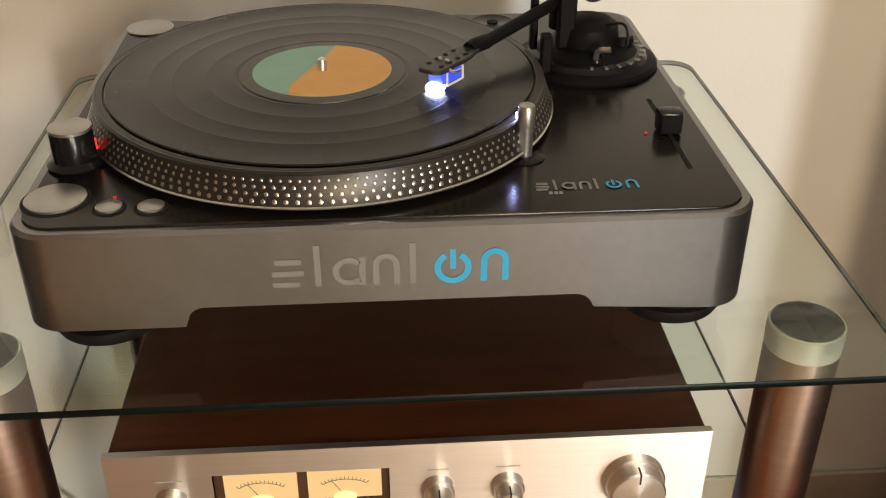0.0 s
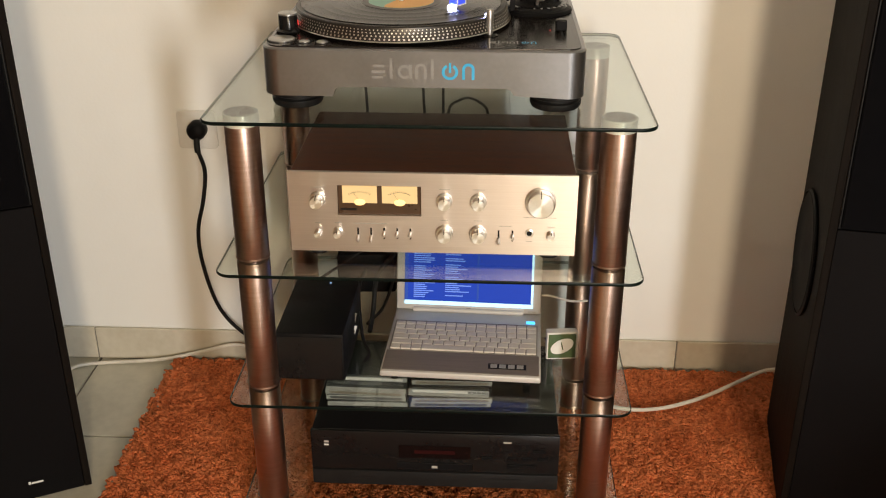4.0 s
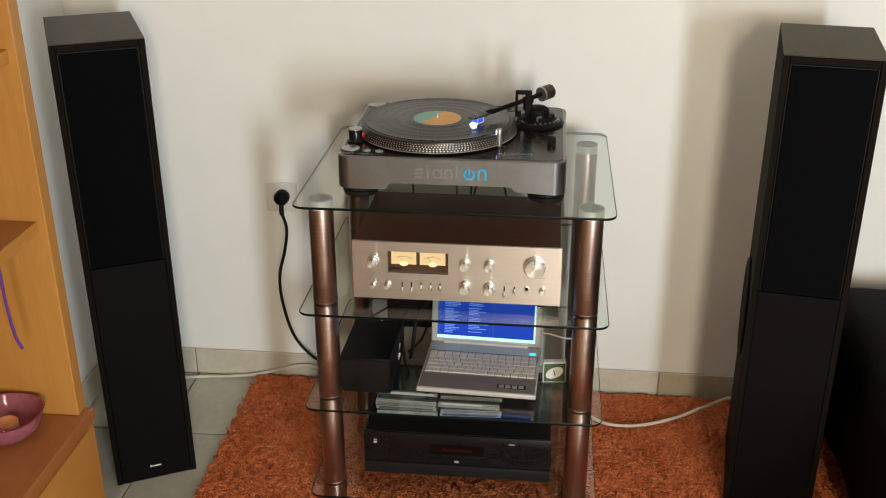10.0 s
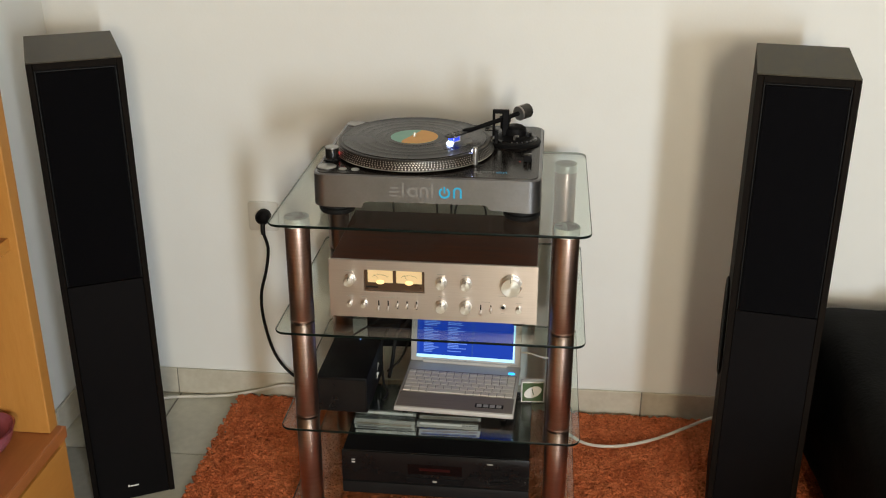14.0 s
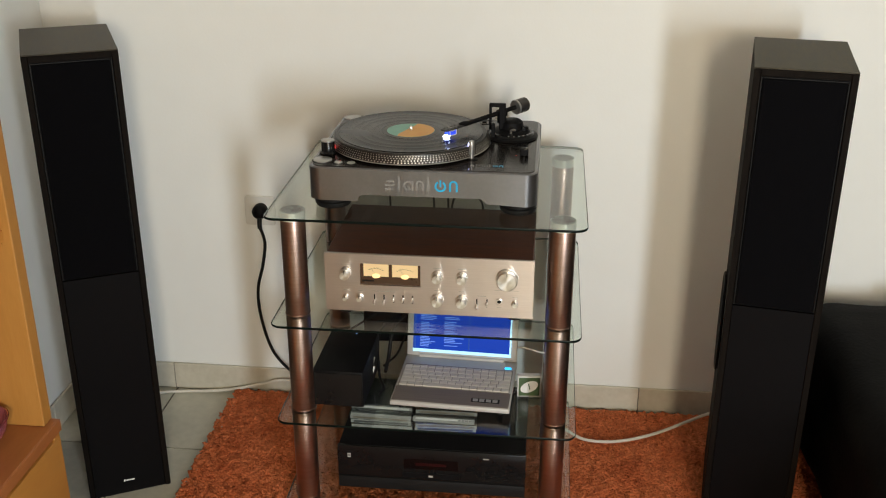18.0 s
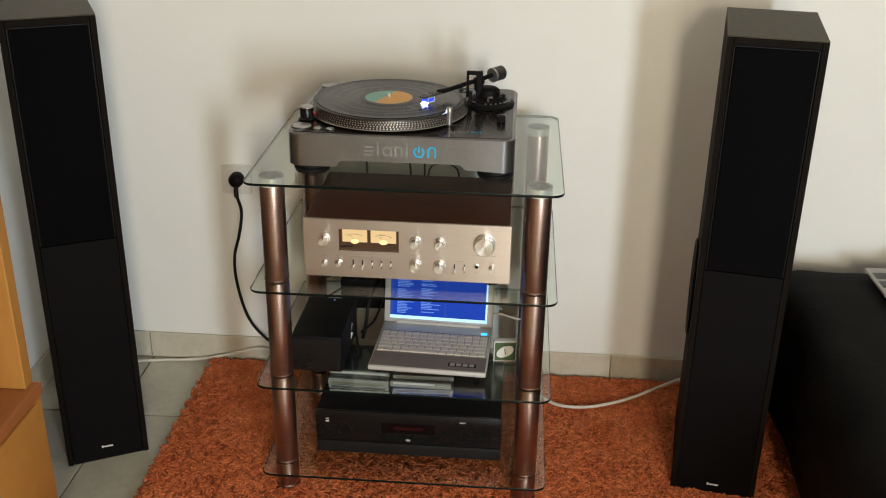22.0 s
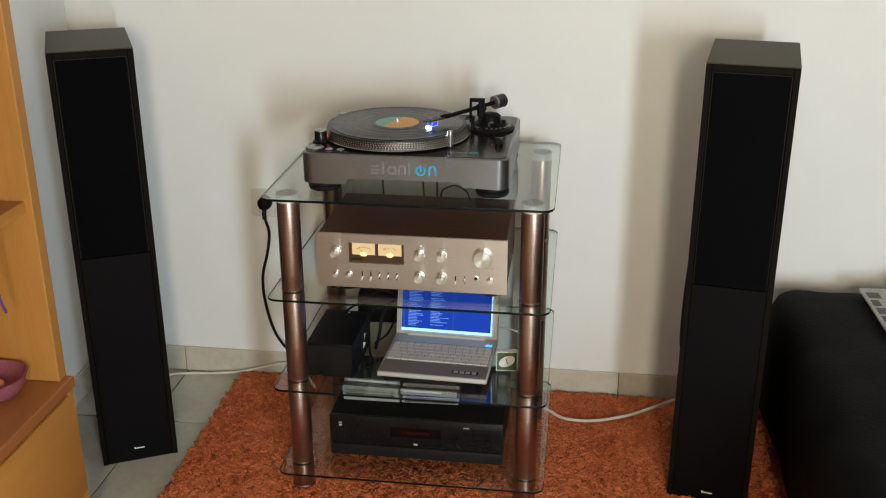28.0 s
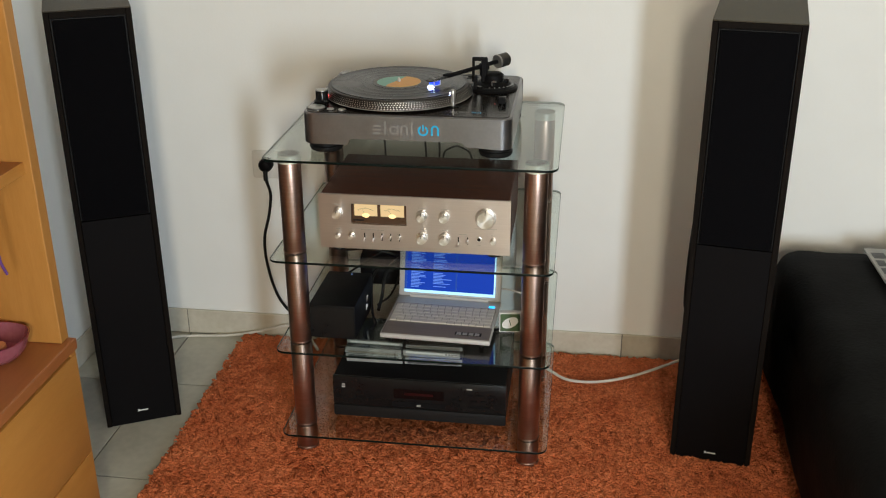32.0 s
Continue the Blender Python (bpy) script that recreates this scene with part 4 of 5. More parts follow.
for y0, y1 in ((CY0 + 0.022, (CY0 + CY1) / 2 - 0.0015), ((CY0 + CY1) / 2 + 0.0015, CY1 - 0.001)):
    for z0, z1 in ((0.052, 0.2225), (0.2265, 0.4635)):
        part("drawer_front", box(CX - 0.019, CX + 0.001, y0, y1, z0, z1, 0.002, 2), BEECHH, cab, world=True)
part("drawer_box", box(CB + 0.02, CX - 0.021, CY0 + 0.022, CY1 - 0.022, 0.052, 0.45), BEECHTOP, cab, world=True)

bowl = thing("glass_bowl", "pink blown-glass bowl on the wooden counter", "bowl", pose(-0.685, 0.510, 0.4983))


def wavy(bm, start, amount):
    """Lets the rim of a bowl rise and fall as blown glass does."""
    for v in bm.verts:
        v.co *= 0.85
        if v.co.z > start:
            a = math.atan2(v.co.y, v.co.x)
            f = (v.co.z - start) / 0.03
            v.co.z += amount * f * math.sin(3 * a + 0.6)
            v.co.x, v.co.y = v.co.x * (1 + 0.015 * f * math.sin(3 * a)), v.co.y * (1 + 0.015 * f * math.sin(3 * a))
    return bm


part("bowl_body", wavy(lathe([(0, 0.0), (0.034, 0.0), (0.040, 0.003), (0.056, 0.014), (0.068, 0.030), (0.074, 0.048), (0.076, 0.058), (0.0745, 0.060), (0.071, 0.054), (0.064, 0.034), (0.052, 0.018), (0.030, 0.012), (0, 0.011)], 64), 0.030, 0.002), PINKBODY, bowl, "cloudy pink glass with a wavy wall")
part("rim", wavy(lathe([(0.0742, 0.0575), (0.0775, 0.0588), (0.0780, 0.0610), (0.0755, 0.0622), (0.0735, 0.0610)], 64, cap=False), 0.030, 0.002), PINKGL, bowl, "clear pink rim")
part("candle", lathe([(0.018, 0.0100), (0.0195, 0.013), (0.0195, 0.030), (0.0175, 0.032), (0.012, 0.029), (0, 0.028)], 36), mat("apricot_wax", (0.70, 0.30, 0.14), (0.78, 0.40, 0.20), 0.5, scale=30), bowl, "apricot-coloured candle")

ribbon = thing("purple_ribbon", "thin purple ribbon hanging from a shelf edge", "ribbon", pose(-0.604, 0.44, 0.714))
part("strand", tube([(0.0, 0.0, 0.172), (0.003, 0.001, 0.15), (0.002, 0.004, 0.09), (0.004, 0.008, 0.03), (0.009, 0.014, 0.0)], 0.0026, 6), PURPLE, ribbon)
part("strand", tube([(0.001, -0.004, 0.172), (0.006, -0.003, 0.14), (0.003, 0.002, 0.08), (0.007, 0.006, 0.035)], 0.0014, 6), PURPLE, ribbon)
fig = thing("brown_figurine", "small brown ceramic ornament on the upper shelf", "ornament", pose(-0.67, 0.48, 1.1795))
part("figure", lathe([(0.018, 0), (0.024, 0.006), (0.026, 0.018), (0.018, 0.030), (0.010, 0.036), (0.013, 0.046), (0.009, 0.056), (0, 0.058)], 24), BROWNFIG, fig)

# ---- sofa end ----
def pillow(x0, x1, y0, y1, z0, z1, r, puff, n=14):
    """A soft upholstered block: round corners and faces that swell."""
    bm = bmesh.new()
    bmesh.ops.create_cube(bm, size=2.0)
    bmesh.ops.subdivide_edges(bm, edges=bm.edges[:], cuts=n, use_grid_fill=True)
    hx, hy, hz = (x1 - x0) / 2, (y1 - y0) / 2, (z1 - z0) / 2
    c = Vector(((x0 + x1) / 2, (y0 + y1) / 2, (z0 + z1) / 2))
    for v in bm.verts:
        u = Vector(v.co)
        p = Vector((u.x * hx, u.y * hy, u.z * hz))
        core = Vector((max(min(p.x, hx - r), r - hx), max(min(p.y, hy - r), r - hy), max(min(p.z, hz - r), r - hz)))
        out = p - core
        if out.length > 1e-6:
            p = core + out.normalized() * r
        w = [(1 - u.y ** 2) * (1 - u.z ** 2), (1 - u.x ** 2) * (1 - u.z ** 2), (1 - u.x ** 2) * (1 - u.y ** 2)]
        p += Vector((math.copysign(puff * w[0], u.x) * (abs(u.x) > 0.99), math.copysign(puff * w[1], u.y) * (abs(u.y) > 0.99), math.copysign(puff * w[2], u.z) * (abs(u.z) > 0.99)))
        q = c + p
        p += 0.012 * noise.noise_vector(q * 4.0) + 0.007 * noise.noise_vector(q * 10.0) + 0.002 * noise.noise_vector(q * 26.0)
        v.co = c + p
    return bm


sofa = thing("leather_sofa", "black leather sofa with a thick padded end", "sofa", pose(1.45, 0.45, 0))
part("seat_block", pillow(0.954, 2.25, -0.60, 1.478, 0.05, 0.426, 0.068, 0.010, 40), LEATHER, sofa, "soft rounded black leather block", world=True)
part("base", pillow(1.00, 2.22, -0.56, 1.45, 0.02, 0.12, 0.03, 0.002, 8), LEATHER, sofa, world=True)
for x in (1.10, 1.88):
    for y in (-0.45, 1.35):
        part("leg", lathe([(0.02, 0), (0.024, 0.035)], 16, pose(x, y, 0)), BLACKPL, sofa, world=True)

for k, (x, y, a, w, d, z) in enumerate(((1.282, 1.285, 1, 0.215, 0.275, 0.4385), (1.345, 1.315, -12, 0.21, 0.28, 0.4465))):
    mag = thing("magazine", "glossy magazine lying on the leather sofa", "magazine", pose(x, y, z, 0, 0, a), "magazines on the sofa")
    part("pages", box(-w / 2, w / 2, -d / 2, d / 2, 0.0, 0.006, 0.001, 1), PAPERW, mag)
    cover = part("cover", box(-w / 2 - 0.001, w / 2 + 0.001, -d / 2 - 0.001, d / 2 + 0.001, 0.0062, 0.0072), GREYPRINT, mag, "printed grey cover")
    for j in range(5):
        part("cover_print", box(-w / 2 + 0.008, -w / 2 + 0.028 + 0.012 * (j % 3), -d / 2 + 0.02 + 0.048 * j, -d / 2 + 0.055 + 0.048 * j, 0.0072, 0.0078), PAPERD, cover)
    part("cover_print", box(-w / 2 + 0.06, w / 2 - 0.01, -d / 2 + 0.015, d / 2 - 0.015, 0.0072, 0.0078), PAPERW, cover)

# ---- laptop ----
LAP = pose(0.1145, 0.9845, 0.3227, 0, 0, -2.4)
lap = thing("laptop", "open silver laptop with a lit blue screen", "laptop", LAP)
LW, LD = 0.264, 0.205
base = part("base", box(-LW / 2, LW / 2, 0.0, LD + 0.012, 0.0130, 0.0245, 0.0030, 3), LAPTOP, lap, "silver laptop base")
for sx in (-0.11, 0.11):
    for sy in (0.02, 0.19):
        part("rubber_foot", lathe([(0.006, 0), (0.006, 0.0135)], 12, pose(sx, sy, 0)), RUBBER, base)
part("palm_rest", box(-LW / 2 + 0.003, LW / 2 - 0.003, 0.005, 0.0665, 0.0238, 0.0252, 0.0005, 1), PALMREST, base, "darker brushed palm rest")
part("touchpad_buttons", box(0.045, 0.108, 0.020, 0.036, 0.0250, 0.0258, 0.0004, 1), BLACKPL, base, "dark strip of buttons")
for k in range(4):
    part("strip_button", box(0.049 + 0.0145 * k, 0.060 + 0.0145 * k, 0.0225, 0.0335, 0.0256, 0.0263), GREYPRINT, base)
part("key_bed", box(-LW / 2 + 0.006, LW / 2 - 0.006, 0.068, 0.170, 0.0236, 0.0248), KEYBED, base)
for row in range(6):
    n = (14, 14, 14, 13, 12, 10)[5 - row]
    x = -LW / 2 + 0.0075 + 0.002 * (5 - row) * 0
    y0 = 0.0695 + 0.0165 * row
    total, gap = LW - 0.015, 0.0014
    wide = {0: {3: 5.0}, 1: {0: 1.9, n - 1: 1.6}, 2: {0: 1.6, n - 1: 1.5}, 3: {0: 1.35}}.get(row, {})
    unit = total / (n + sum(v - 1 for v in wide.values()))
    for k in range(n):
        w = unit * wide.get(k, 1.0)
        part("key", box(x + gap / 2, x + w - gap / 2, y0, y0 + (0.0150 if row < 5 else 0.0105), 0.0246, 0.0278, 0.0009, 1), KEY, base)
        x += w
part("power_light", box(0.106, 0.121, 0.174, 0.183, 0.0244, 0.0262, 0.001, 1), BLUELED, base, "glowing blue power button")
LIDM = pose(0, LD + 0.004, 0.0245) @ pose(0, 0, 0, -14, 0, 0)
lid = part("lid", box(-LW / 2 + 0.001, LW / 2 - 0.001, 0.0, 0.009, 0.001, 0.196, 0.003, 2, m=LIDM), LAPTOP, lap, "silver screen lid")
part("hinge", lathe([(0.0055, -0.10), (0.0055, 0.10)], 16, pose(0, LD + 0.006, 0.0262) @ pose(0, 0, 0, 0, 90, 0)), LAPTOP, lap)
scr = part("screen", box(-0.1165, 0.1165, -0.0008, 0.0006, 0.0115, 0.187, m=LIDM), SCREEN, lid, "lit blue screen")
part("taskbar", box(-0.1165, 0.1165, -0.0016, -0.0009, 0.0117, 0.0190, m=LIDM), SCREENBAR, scr, "bright taskbar")
part("side_edge", box(-0.1165, -0.1105, -0.0016, -0.0009, 0.0198, 0.187, m=LIDM), SCREENDIM, scr)
part("screen_edge", box(0.1125, 0.1165, -0.0016, -0.0009, 0.0198, 0.187, m=LIDM), SCREENBAR, scr)
part("window_column", box(0.0145, 0.0180, -0.0016, -0.0009, 0.0225, 0.187, m=LIDM), SCREENDIM, scr)
rs = random.Random(4)
for col, (c0, cw) in enumerate(((-0.100, 0.040), (-0.043, 0.048))):
    for k in range(42):
        if rs.random() < 0.92:
            w = cw * rs.uniform(0.45, 1.0)
            part("text_line", box(c0, c0 + w, -0.0014, -0.0009, 0.0250 + 0.0038 * k, 0.0269 + 0.0038 * k, m=LIDM), SCREENTXT, scr)
part("lid_mark", box(-0.004, 0.004, -0.0008, 0.0004, 0.0035, 0.0075, m=LIDM), PAPERD, lid, "tiny dark mark")
part("lid_mark", box(0.108, 0.122, -0.0008, 0.0004, 0.0045, 0.0065, m=LIDM), GREYPRINT, lid)

# ---- boxes and cables beside the laptop ----
adapter = thing("black_box", "matt black box-shaped drive enclosure on the glass shelf", "box", pose(-0.128, 1.083, 0.3225, 0, 0, -1))
part("case", box(-0.058, 0.056, -0.095, 0.100, 0.003, 0.092, 0.005, 2), BLACKPL, adapter)
part("front_bezel", box(-0.054, 0.052, -0.0975, -0.0955, 0.008, 0.087, 0.0005, 1), BLACKGL, adapter)
part("status_light", box(0.004, 0.008, 0.082, 0.086, 0.0918, 0.0928), mat("dim_blue_light", (0.2, 0.3, 0.5), None, 0.3, emit=(0.25, 0.45, 1.0), strength=0.7), adapter, "tiny blue light")
brick = thing("power_brick", "black power supply brick at the back of the shelf", "power supply", pose(-0.070, 1.345, 0.3225, 0, 0, 3))
part("case", box(-0.062, 0.050, -0.040, 0.040, 0.0, 0.082, 0.006, 2), BLACKPL, brick)
part("label_plate", box(-0.03, 0.03, -0.0412, -0.0402, 0.040, 0.064), HOLE, brick)


def cable(label, points, r, material, category="cable", name="cable"):
    c = thing(name, label, category, pose(*points[0]))
    part("sheath", tube(points, r, 8, 6), material, c, world=True)
    return c


cable("black signal cable curling behind the black box", [(-0.09, 1.30, 0.355), (-0.07, 1.26, 0.395), (-0.075, 1.20, 0.390), (-0.07, 1.16, 0.355), (-0.06, 1.12, 0.328), (-0.045, 1.08, 0.3255), (-0.05, 1.05, 0.3255)], 0.003, RUBBER)
cable("black cable looped on the glass shelf", [(-0.19, 1.32, 0.328), (-0.12, 1.30, 0.385), (-0.06, 1.32, 0.415), (-0.02, 1.30, 0.385), (-0.035, 1.25, 0.328), (-0.06, 1.18, 0.3255)], 0.0028, RUBBER)
cable("black cable hanging from the amplifier back", [(-0.06, 1.36, 0.62), (-0.055, 1.37, 0.54), (-0.08, 1.36, 0.44), (-0.10, 1.34, 0.40)], 0.003, RUBBER)
cable("black cable hanging from the amplifier back", [(0.03, 1.36, 0.62), (0.02, 1.38, 0.52), (-0.03, 1.36, 0.44), (-0.05, 1.33, 0.345)], 0.0026, RUBBER)
cable("black cable drooping over the power supply", [(-0.165, 1.31, 0.418), (-0.11, 1.29, 0.432), (-0.06, 1.295, 0.424), (-0.02, 1.31, 0.405), (0.0, 1.33, 0.37)], 0.0034, RUBBER)
cable("thick black lead running down beside the silver plug", [(-0.02, 1.30, 0.41), (-0.045, 1.235, 0.395), (-0.05, 1.19, 0.345), (-0.052, 1.15, 0.327)], 0.0045, RUBBER)
plugs = thing("phono_plug", "silver metal cable plug resting on the shelf", "plug", pose(-0.079, 1.10, 0.3235))
part("barrel", tube([(0, 0, 0.028), (0.004, 0.006, 0.042)], 0.0078, 14, 1), PAPERW, plugs, "silver barrel")
part("pin", tube([(0.004, 0.006, 0.042), (0.008, 0.012, 0.062)], 0.0030, 8, 1), ALUKNOB, plugs)
part("boot", tube([(0, 0, 0.028), (-0.006, -0.008, 0.008), (-0.005, -0.014, 0.003)], 0.0042, 10, 4), RUBBER, plugs)
# leads that hang behind the turntable
for pts in ([(-0.085, 1.36, 0.83), (-0.084, 1.41, 0.76), (-0.081, 1.42, 0.67), (-0.078, 1.42, 0.60)],
            [(0.026, 1.36, 0.83), (0.026, 1.41, 0.76), (0.028, 1.42, 0.67), (0.032, 1.42, 0.60)],
            [(0.066, 1.352, 0.83), (0.067, 1.40, 0.76), (0.066, 1.42, 0.67), (0.066, 1.42, 0.60)],
            [(0.072, 1.42, 0.59), (0.079, 1.42, 0.635), (0.097, 1.42, 0.649), (0.113, 1.42, 0.654), (0.131, 1.42, 0.648), (0.149, 1.42, 0.632), (0.155, 1.42, 0.59)]):
    cable("thin black lead hanging behind the turntable", [(x, y + 0.02, z + 0.02) for x, y, z in pts], 0.0026, RUBBER)
cable("black cable arched on the glass under the turntable", [(0.11, 1.30, 0.7985), (0.125, 1.29, 0.807), (0.155, 1.28, 0.818), (0.185, 1.27, 0.81), (0.20, 1.26, 0.7985)], 0.003, RUBBER)
cable("white cable behind the laptop", [(0.235, 1.25, 0.355), (0.27, 1.24, 0.36), (0.31, 1.24, 0.35), (0.345, 1.27, 0.335)], 0.0022, CABLEW)
cable("black lead beside the laptop", [(0.262, 1.14, 0.328), (0.27, 1.12, 0.327), (0.262, 1.09, 0.327), (0.25, 1.075, 0.328)], 0.0025, RUBBER)

card = thing("card_box", "small green and white printed card box standing on glass", "card box", pose(0.2855, 1.088, 0.3225, 0, 0, 6))
part("carton", box(-0.026, 0.026, -0.008, 0.008, 0.0, 0.052, 0.001, 1), PAPERW, card)
cf = part("front_print", box(-0.0235, 0.0235, -0.0088, -0.0080, 0.003, 0.049), CARDGREEN, card, "green printed front")
part("white_oval", prism([(0.021 * math.cos(2 * math.pi * k / 32) * 1.0 , 0.013 * math.sin(2 * math.pi * k / 32)) for k in range(32)], 0, 0.0006, m=pose(0, -0.0089, 0.026) @ pose(0, 0, 0, 90, 0, 0) @ pose(0, 0, 0, 0, 0, 28)), PAPERW, cf)
fd = bpy.data.curves.new("numeral", "FONT")
fd.body, fd.size, fd.align_x, fd.align_y, fd.extrude = "1", 0.022, "CENTER", "CENTER", 0.0002
num = new("numeral", fd)
num.parent = cf
num.matrix_basis = pose(0, -0.0100, 0.026, 90, -14, 0)
fd.materials.append(CARDGREEN)

# ---- compact-disc player and discs ----
CDX, CDY, CDZ = 0.072, 1.004, 0.0925
cdp = thing("disc_player", "black hi-fi compact disc player on the lowest glass shelf", "disc player", pose(CDX, CDY, CDZ))
part("case", box(-0.212, 0.212, 0.008, 0.300, 0.010, 0.1215, 0.002, 2), BLACKPL, cdp, "matt black metal case")
fp = part("front_panel", box(-0.214, 0.214, 0.0, 0.0075, 0.042, 0.122, 0.0015, 2), BLACKGL, cdp, "black front panel")
part("lower_strip", box(-0.214, 0.214, -0.002, 0.0075, 0.010, 0.0405, 0.003, 2), mat("dark_grey_strip", (0.010, 0.0095, 0.0095), (0.014, 0.0135, 0.0135), 0.5, scale=20, spec=0.12), cdp, "dark grey lower strip")
for sx in (-0.17, 0.17):
    for sy in (0.04, 0.26):
        part("foot", lathe([(0.018, 0), (0.020, 0.003), (0.017, 0.0115)], 20, pose(sx, sy, 0)), RUBBER, cdp)
part("disc_tray", box(-0.066, 0.066, -0.0016, 0.0004, 0.046, 0.060, 0.0008, 1), BLACKPL, cdp)
part("tray_mark", box(-0.005, 0.005, -0.0022, -0.0014, 0.050, 0.055), GREYPRINT, cdp)
part("display", box(-0.062, 0.062, -0.0010, 0.0004, 0.070, 0.096), mat("dark_red_display", (0.006, 0.0035, 0.0035), None, 0.25, spec=0.15), cdp, "dark reddish display window")
part("display_glow", box(-0.035, 0.035, -0.0015, -0.0009, 0.080, 0.087), mat("dim_red_segments", (0.022, 0.004, 0.004), None, 0.4, spec=0.1, emit=(0.5, 0.03, 0.02), strength=0.006), cdp)
for k, (x, z, w) in enumerate(((0.090, 0.074, 0.018), (0.125, 0.090, 0.018), (0.150, 0.090, 0.022), (0.180, 0.090, 0.022), (0.135, 0.074, 0.016), (0.160, 0.074, 0.016), (0.185, 0.074, 0.016), (0.150, 0.058, 0.05))):
    part("button", box(x - w / 2, x + w / 2, -0.0022, 0.0004, z - 0.0028, z + 0.0028, 0.0008, 1), BLACKPL, cdp)
for x, z, w, h, mm in ((0.125, 0.1055, 0.014, 0.003, GREYPRINT), (0.165, 0.1045, 0.05, 0.0012, GREYPRINT2), (-0.187, 0.1065, 0.016, 0.0012, GREYPRINT2), (-0.187, 0.0975, 0.008, 0.004, GREYPRINT), (-0.187, 0.0915, 0.008, 0.003, PAPERW), (0.12, 0.030, 0.06, 0.0014, GREYPRINT2), (-0.12, 0.028, 0.03, 0.0012, GREYPRINT2)):
    part("print", box(x - w / 2, x + w / 2, -0.0026 if z < 0.04 else -0.0008, 0.0002, z, z + h), mm, fp)

CASEGREY = mat("grey_spine_print", (0.22, 0.22, 0.21), (0.36, 0.36, 0.34), 0.4, scale=60, stretch=(1, 1, 1))
CASEDULL = mat("beige_print", (0.14, 0.12, 0.09), (0.22, 0.19, 0.15), 0.5, scale=40)
CASEDARK = mat("black_disc_tray", (0.012, 0.012, 0.012), (0.02, 0.02, 0.02), 0.35, scale=40)
CASEEDGE = mat("pale_case_plastic", (0.28, 0.29, 0.28), (0.38, 0.39, 0.38), 0.25, scale=50)
rd = random.Random(7)
for sx, n in ((-0.051, 5), (0.096, 5)):
    z = 0.2145
    for k in range(n):
        x, y, a = sx + rd.uniform(-0.003, 0.003), 1.145 + rd.uniform(-0.004, 0.006) + (0.012 if k == n - 1 else 0), rd.uniform(-2, 2)
        pale = (sx > 0 and k == 3) or (sx < 0 and k == n - 1)
        d = thing("jewel_case", "compact disc in a clear jewel case, stacked on the player", "disc case", pose(x, y, z, 0, 0, a), "stacked compact disc cases")
        ink = PAPERW if pale else (CASEGREY, PAPERD, CASEDULL)[(k + (sx > 0)) % 3]
        part("spine", box(-0.0700, 0.0700, -0.0622, -0.0560, 0.0012, 0.0074, 0.0004, 1), ink, d, "printed spine")
        part("tray", box(-0.0708, 0.0708, -0.0555, 0.0622, 0.0004, 0.0070, 0.0006, 1), CASEDARK, d, "dark disc tray")
        part("booklet", box(-0.0660, 0.0660, -0.0545, 0.0600, 0.0072, 0.0078), (PAPERD, CASEDULL)[sx > 0 and k == n - 1], d, "printed booklet")
        part("lid", box(-0.0710, 0.0710, -0.0625, 0.0625, 0.0080, 0.0099, 0.0005, 1), JEWEL, d, "clear plastic lid")
        part("lip", box(-0.0710, 0.0710, -0.0628, -0.0560, 0.0001, 0.0012, 0.0003, 1), CASEEDGE, d, "pale plastic edge")
        part("lid_edge", box(-0.0710, 0.0710, -0.0640, -0.0627, 0.0076, 0.0099, 0.0003, 1), CASEEDGE, d, "pale plastic edge")
        for x0 in (-0.0710, 0.0640):
            part("side_clip", box(x0, x0 + 0.007, -0.0634, -0.0624, 0.0014, 0.0074), CASEEDGE, d)
        if pale and sx > 0:
            for j in range(4):
                part("spine_print", box(0.034 + 0.008 * j, 0.040 + 0.008 * j, -0.0628, -0.0621, 0.0026, 0.0058), PAPERD, d)
        z += 0.0101

# ---- socket, plug and leads ----
sock = thing("wall_socket", "white square wall socket plate", "socket", pose(-0.450, NORTH, 0.560))
part("plate", prism(rounded(0.082, 0.082, 0.008, 4), 0.0, 0.009, 0.002, m=FRONT), WHITEPL, sock)
part("well", lathe([(0.0225, 0.009), (0.0225, 0.0115), (0.0205, 0.0120), (0.0195, 0.0095), (0, 0.0095)], 36, FRONT), WHITEPL, sock)
plug = thing("power_plug", "black round mains plug with a hanging cord", "plug", pose(-0.445, NORTH - 0.0115, 0.566))
part("plug_body", lathe([(0.018, 0.0), (0.0195, 0.004), (0.0195, 0.024), (0.016, 0.032), (0.010, 0.036), (0, 0.036)], 32, FRONT), BLACKPL, plug)
part("strain_relief", tube([(0.002, -0.028, -0.010), (0.003, -0.036, -0.026), (0.004, -0.038, -0.040)], 0.0062, 12, 4), RUBBER, plug)
part("cord", tube([(0.004, -0.038, -0.036), (0.012, -0.030, -0.085), (0.002, -0.030, -0.150), (-0.015, -0.030, -0.215), (-0.016, -0.030, -0.285), (0.002, -0.032, -0.375), (0.030, -0.032, -0.435), (0.080, -0.030, -0.485), (0.13, -0.028, -0.505)], 0.0042, 10, 6), RUBBER, plug, "black cord")
cable("white speaker cable lying along the wall", [(-0.80, 1.44, 0.006), (-0.775, 1.510, 0.006), (-0.71, 1.530, 0.006), (-0.648, 1.537, 0.007), (-0.569, 1.541, 0.0145), (-0.49, 1.543, 0.034), (-0.415, 1.543, 0.054), (-0.36, 1.52, 0.052), (-0.30, 1.45, 0.030)], 0.0042, CABLEW)
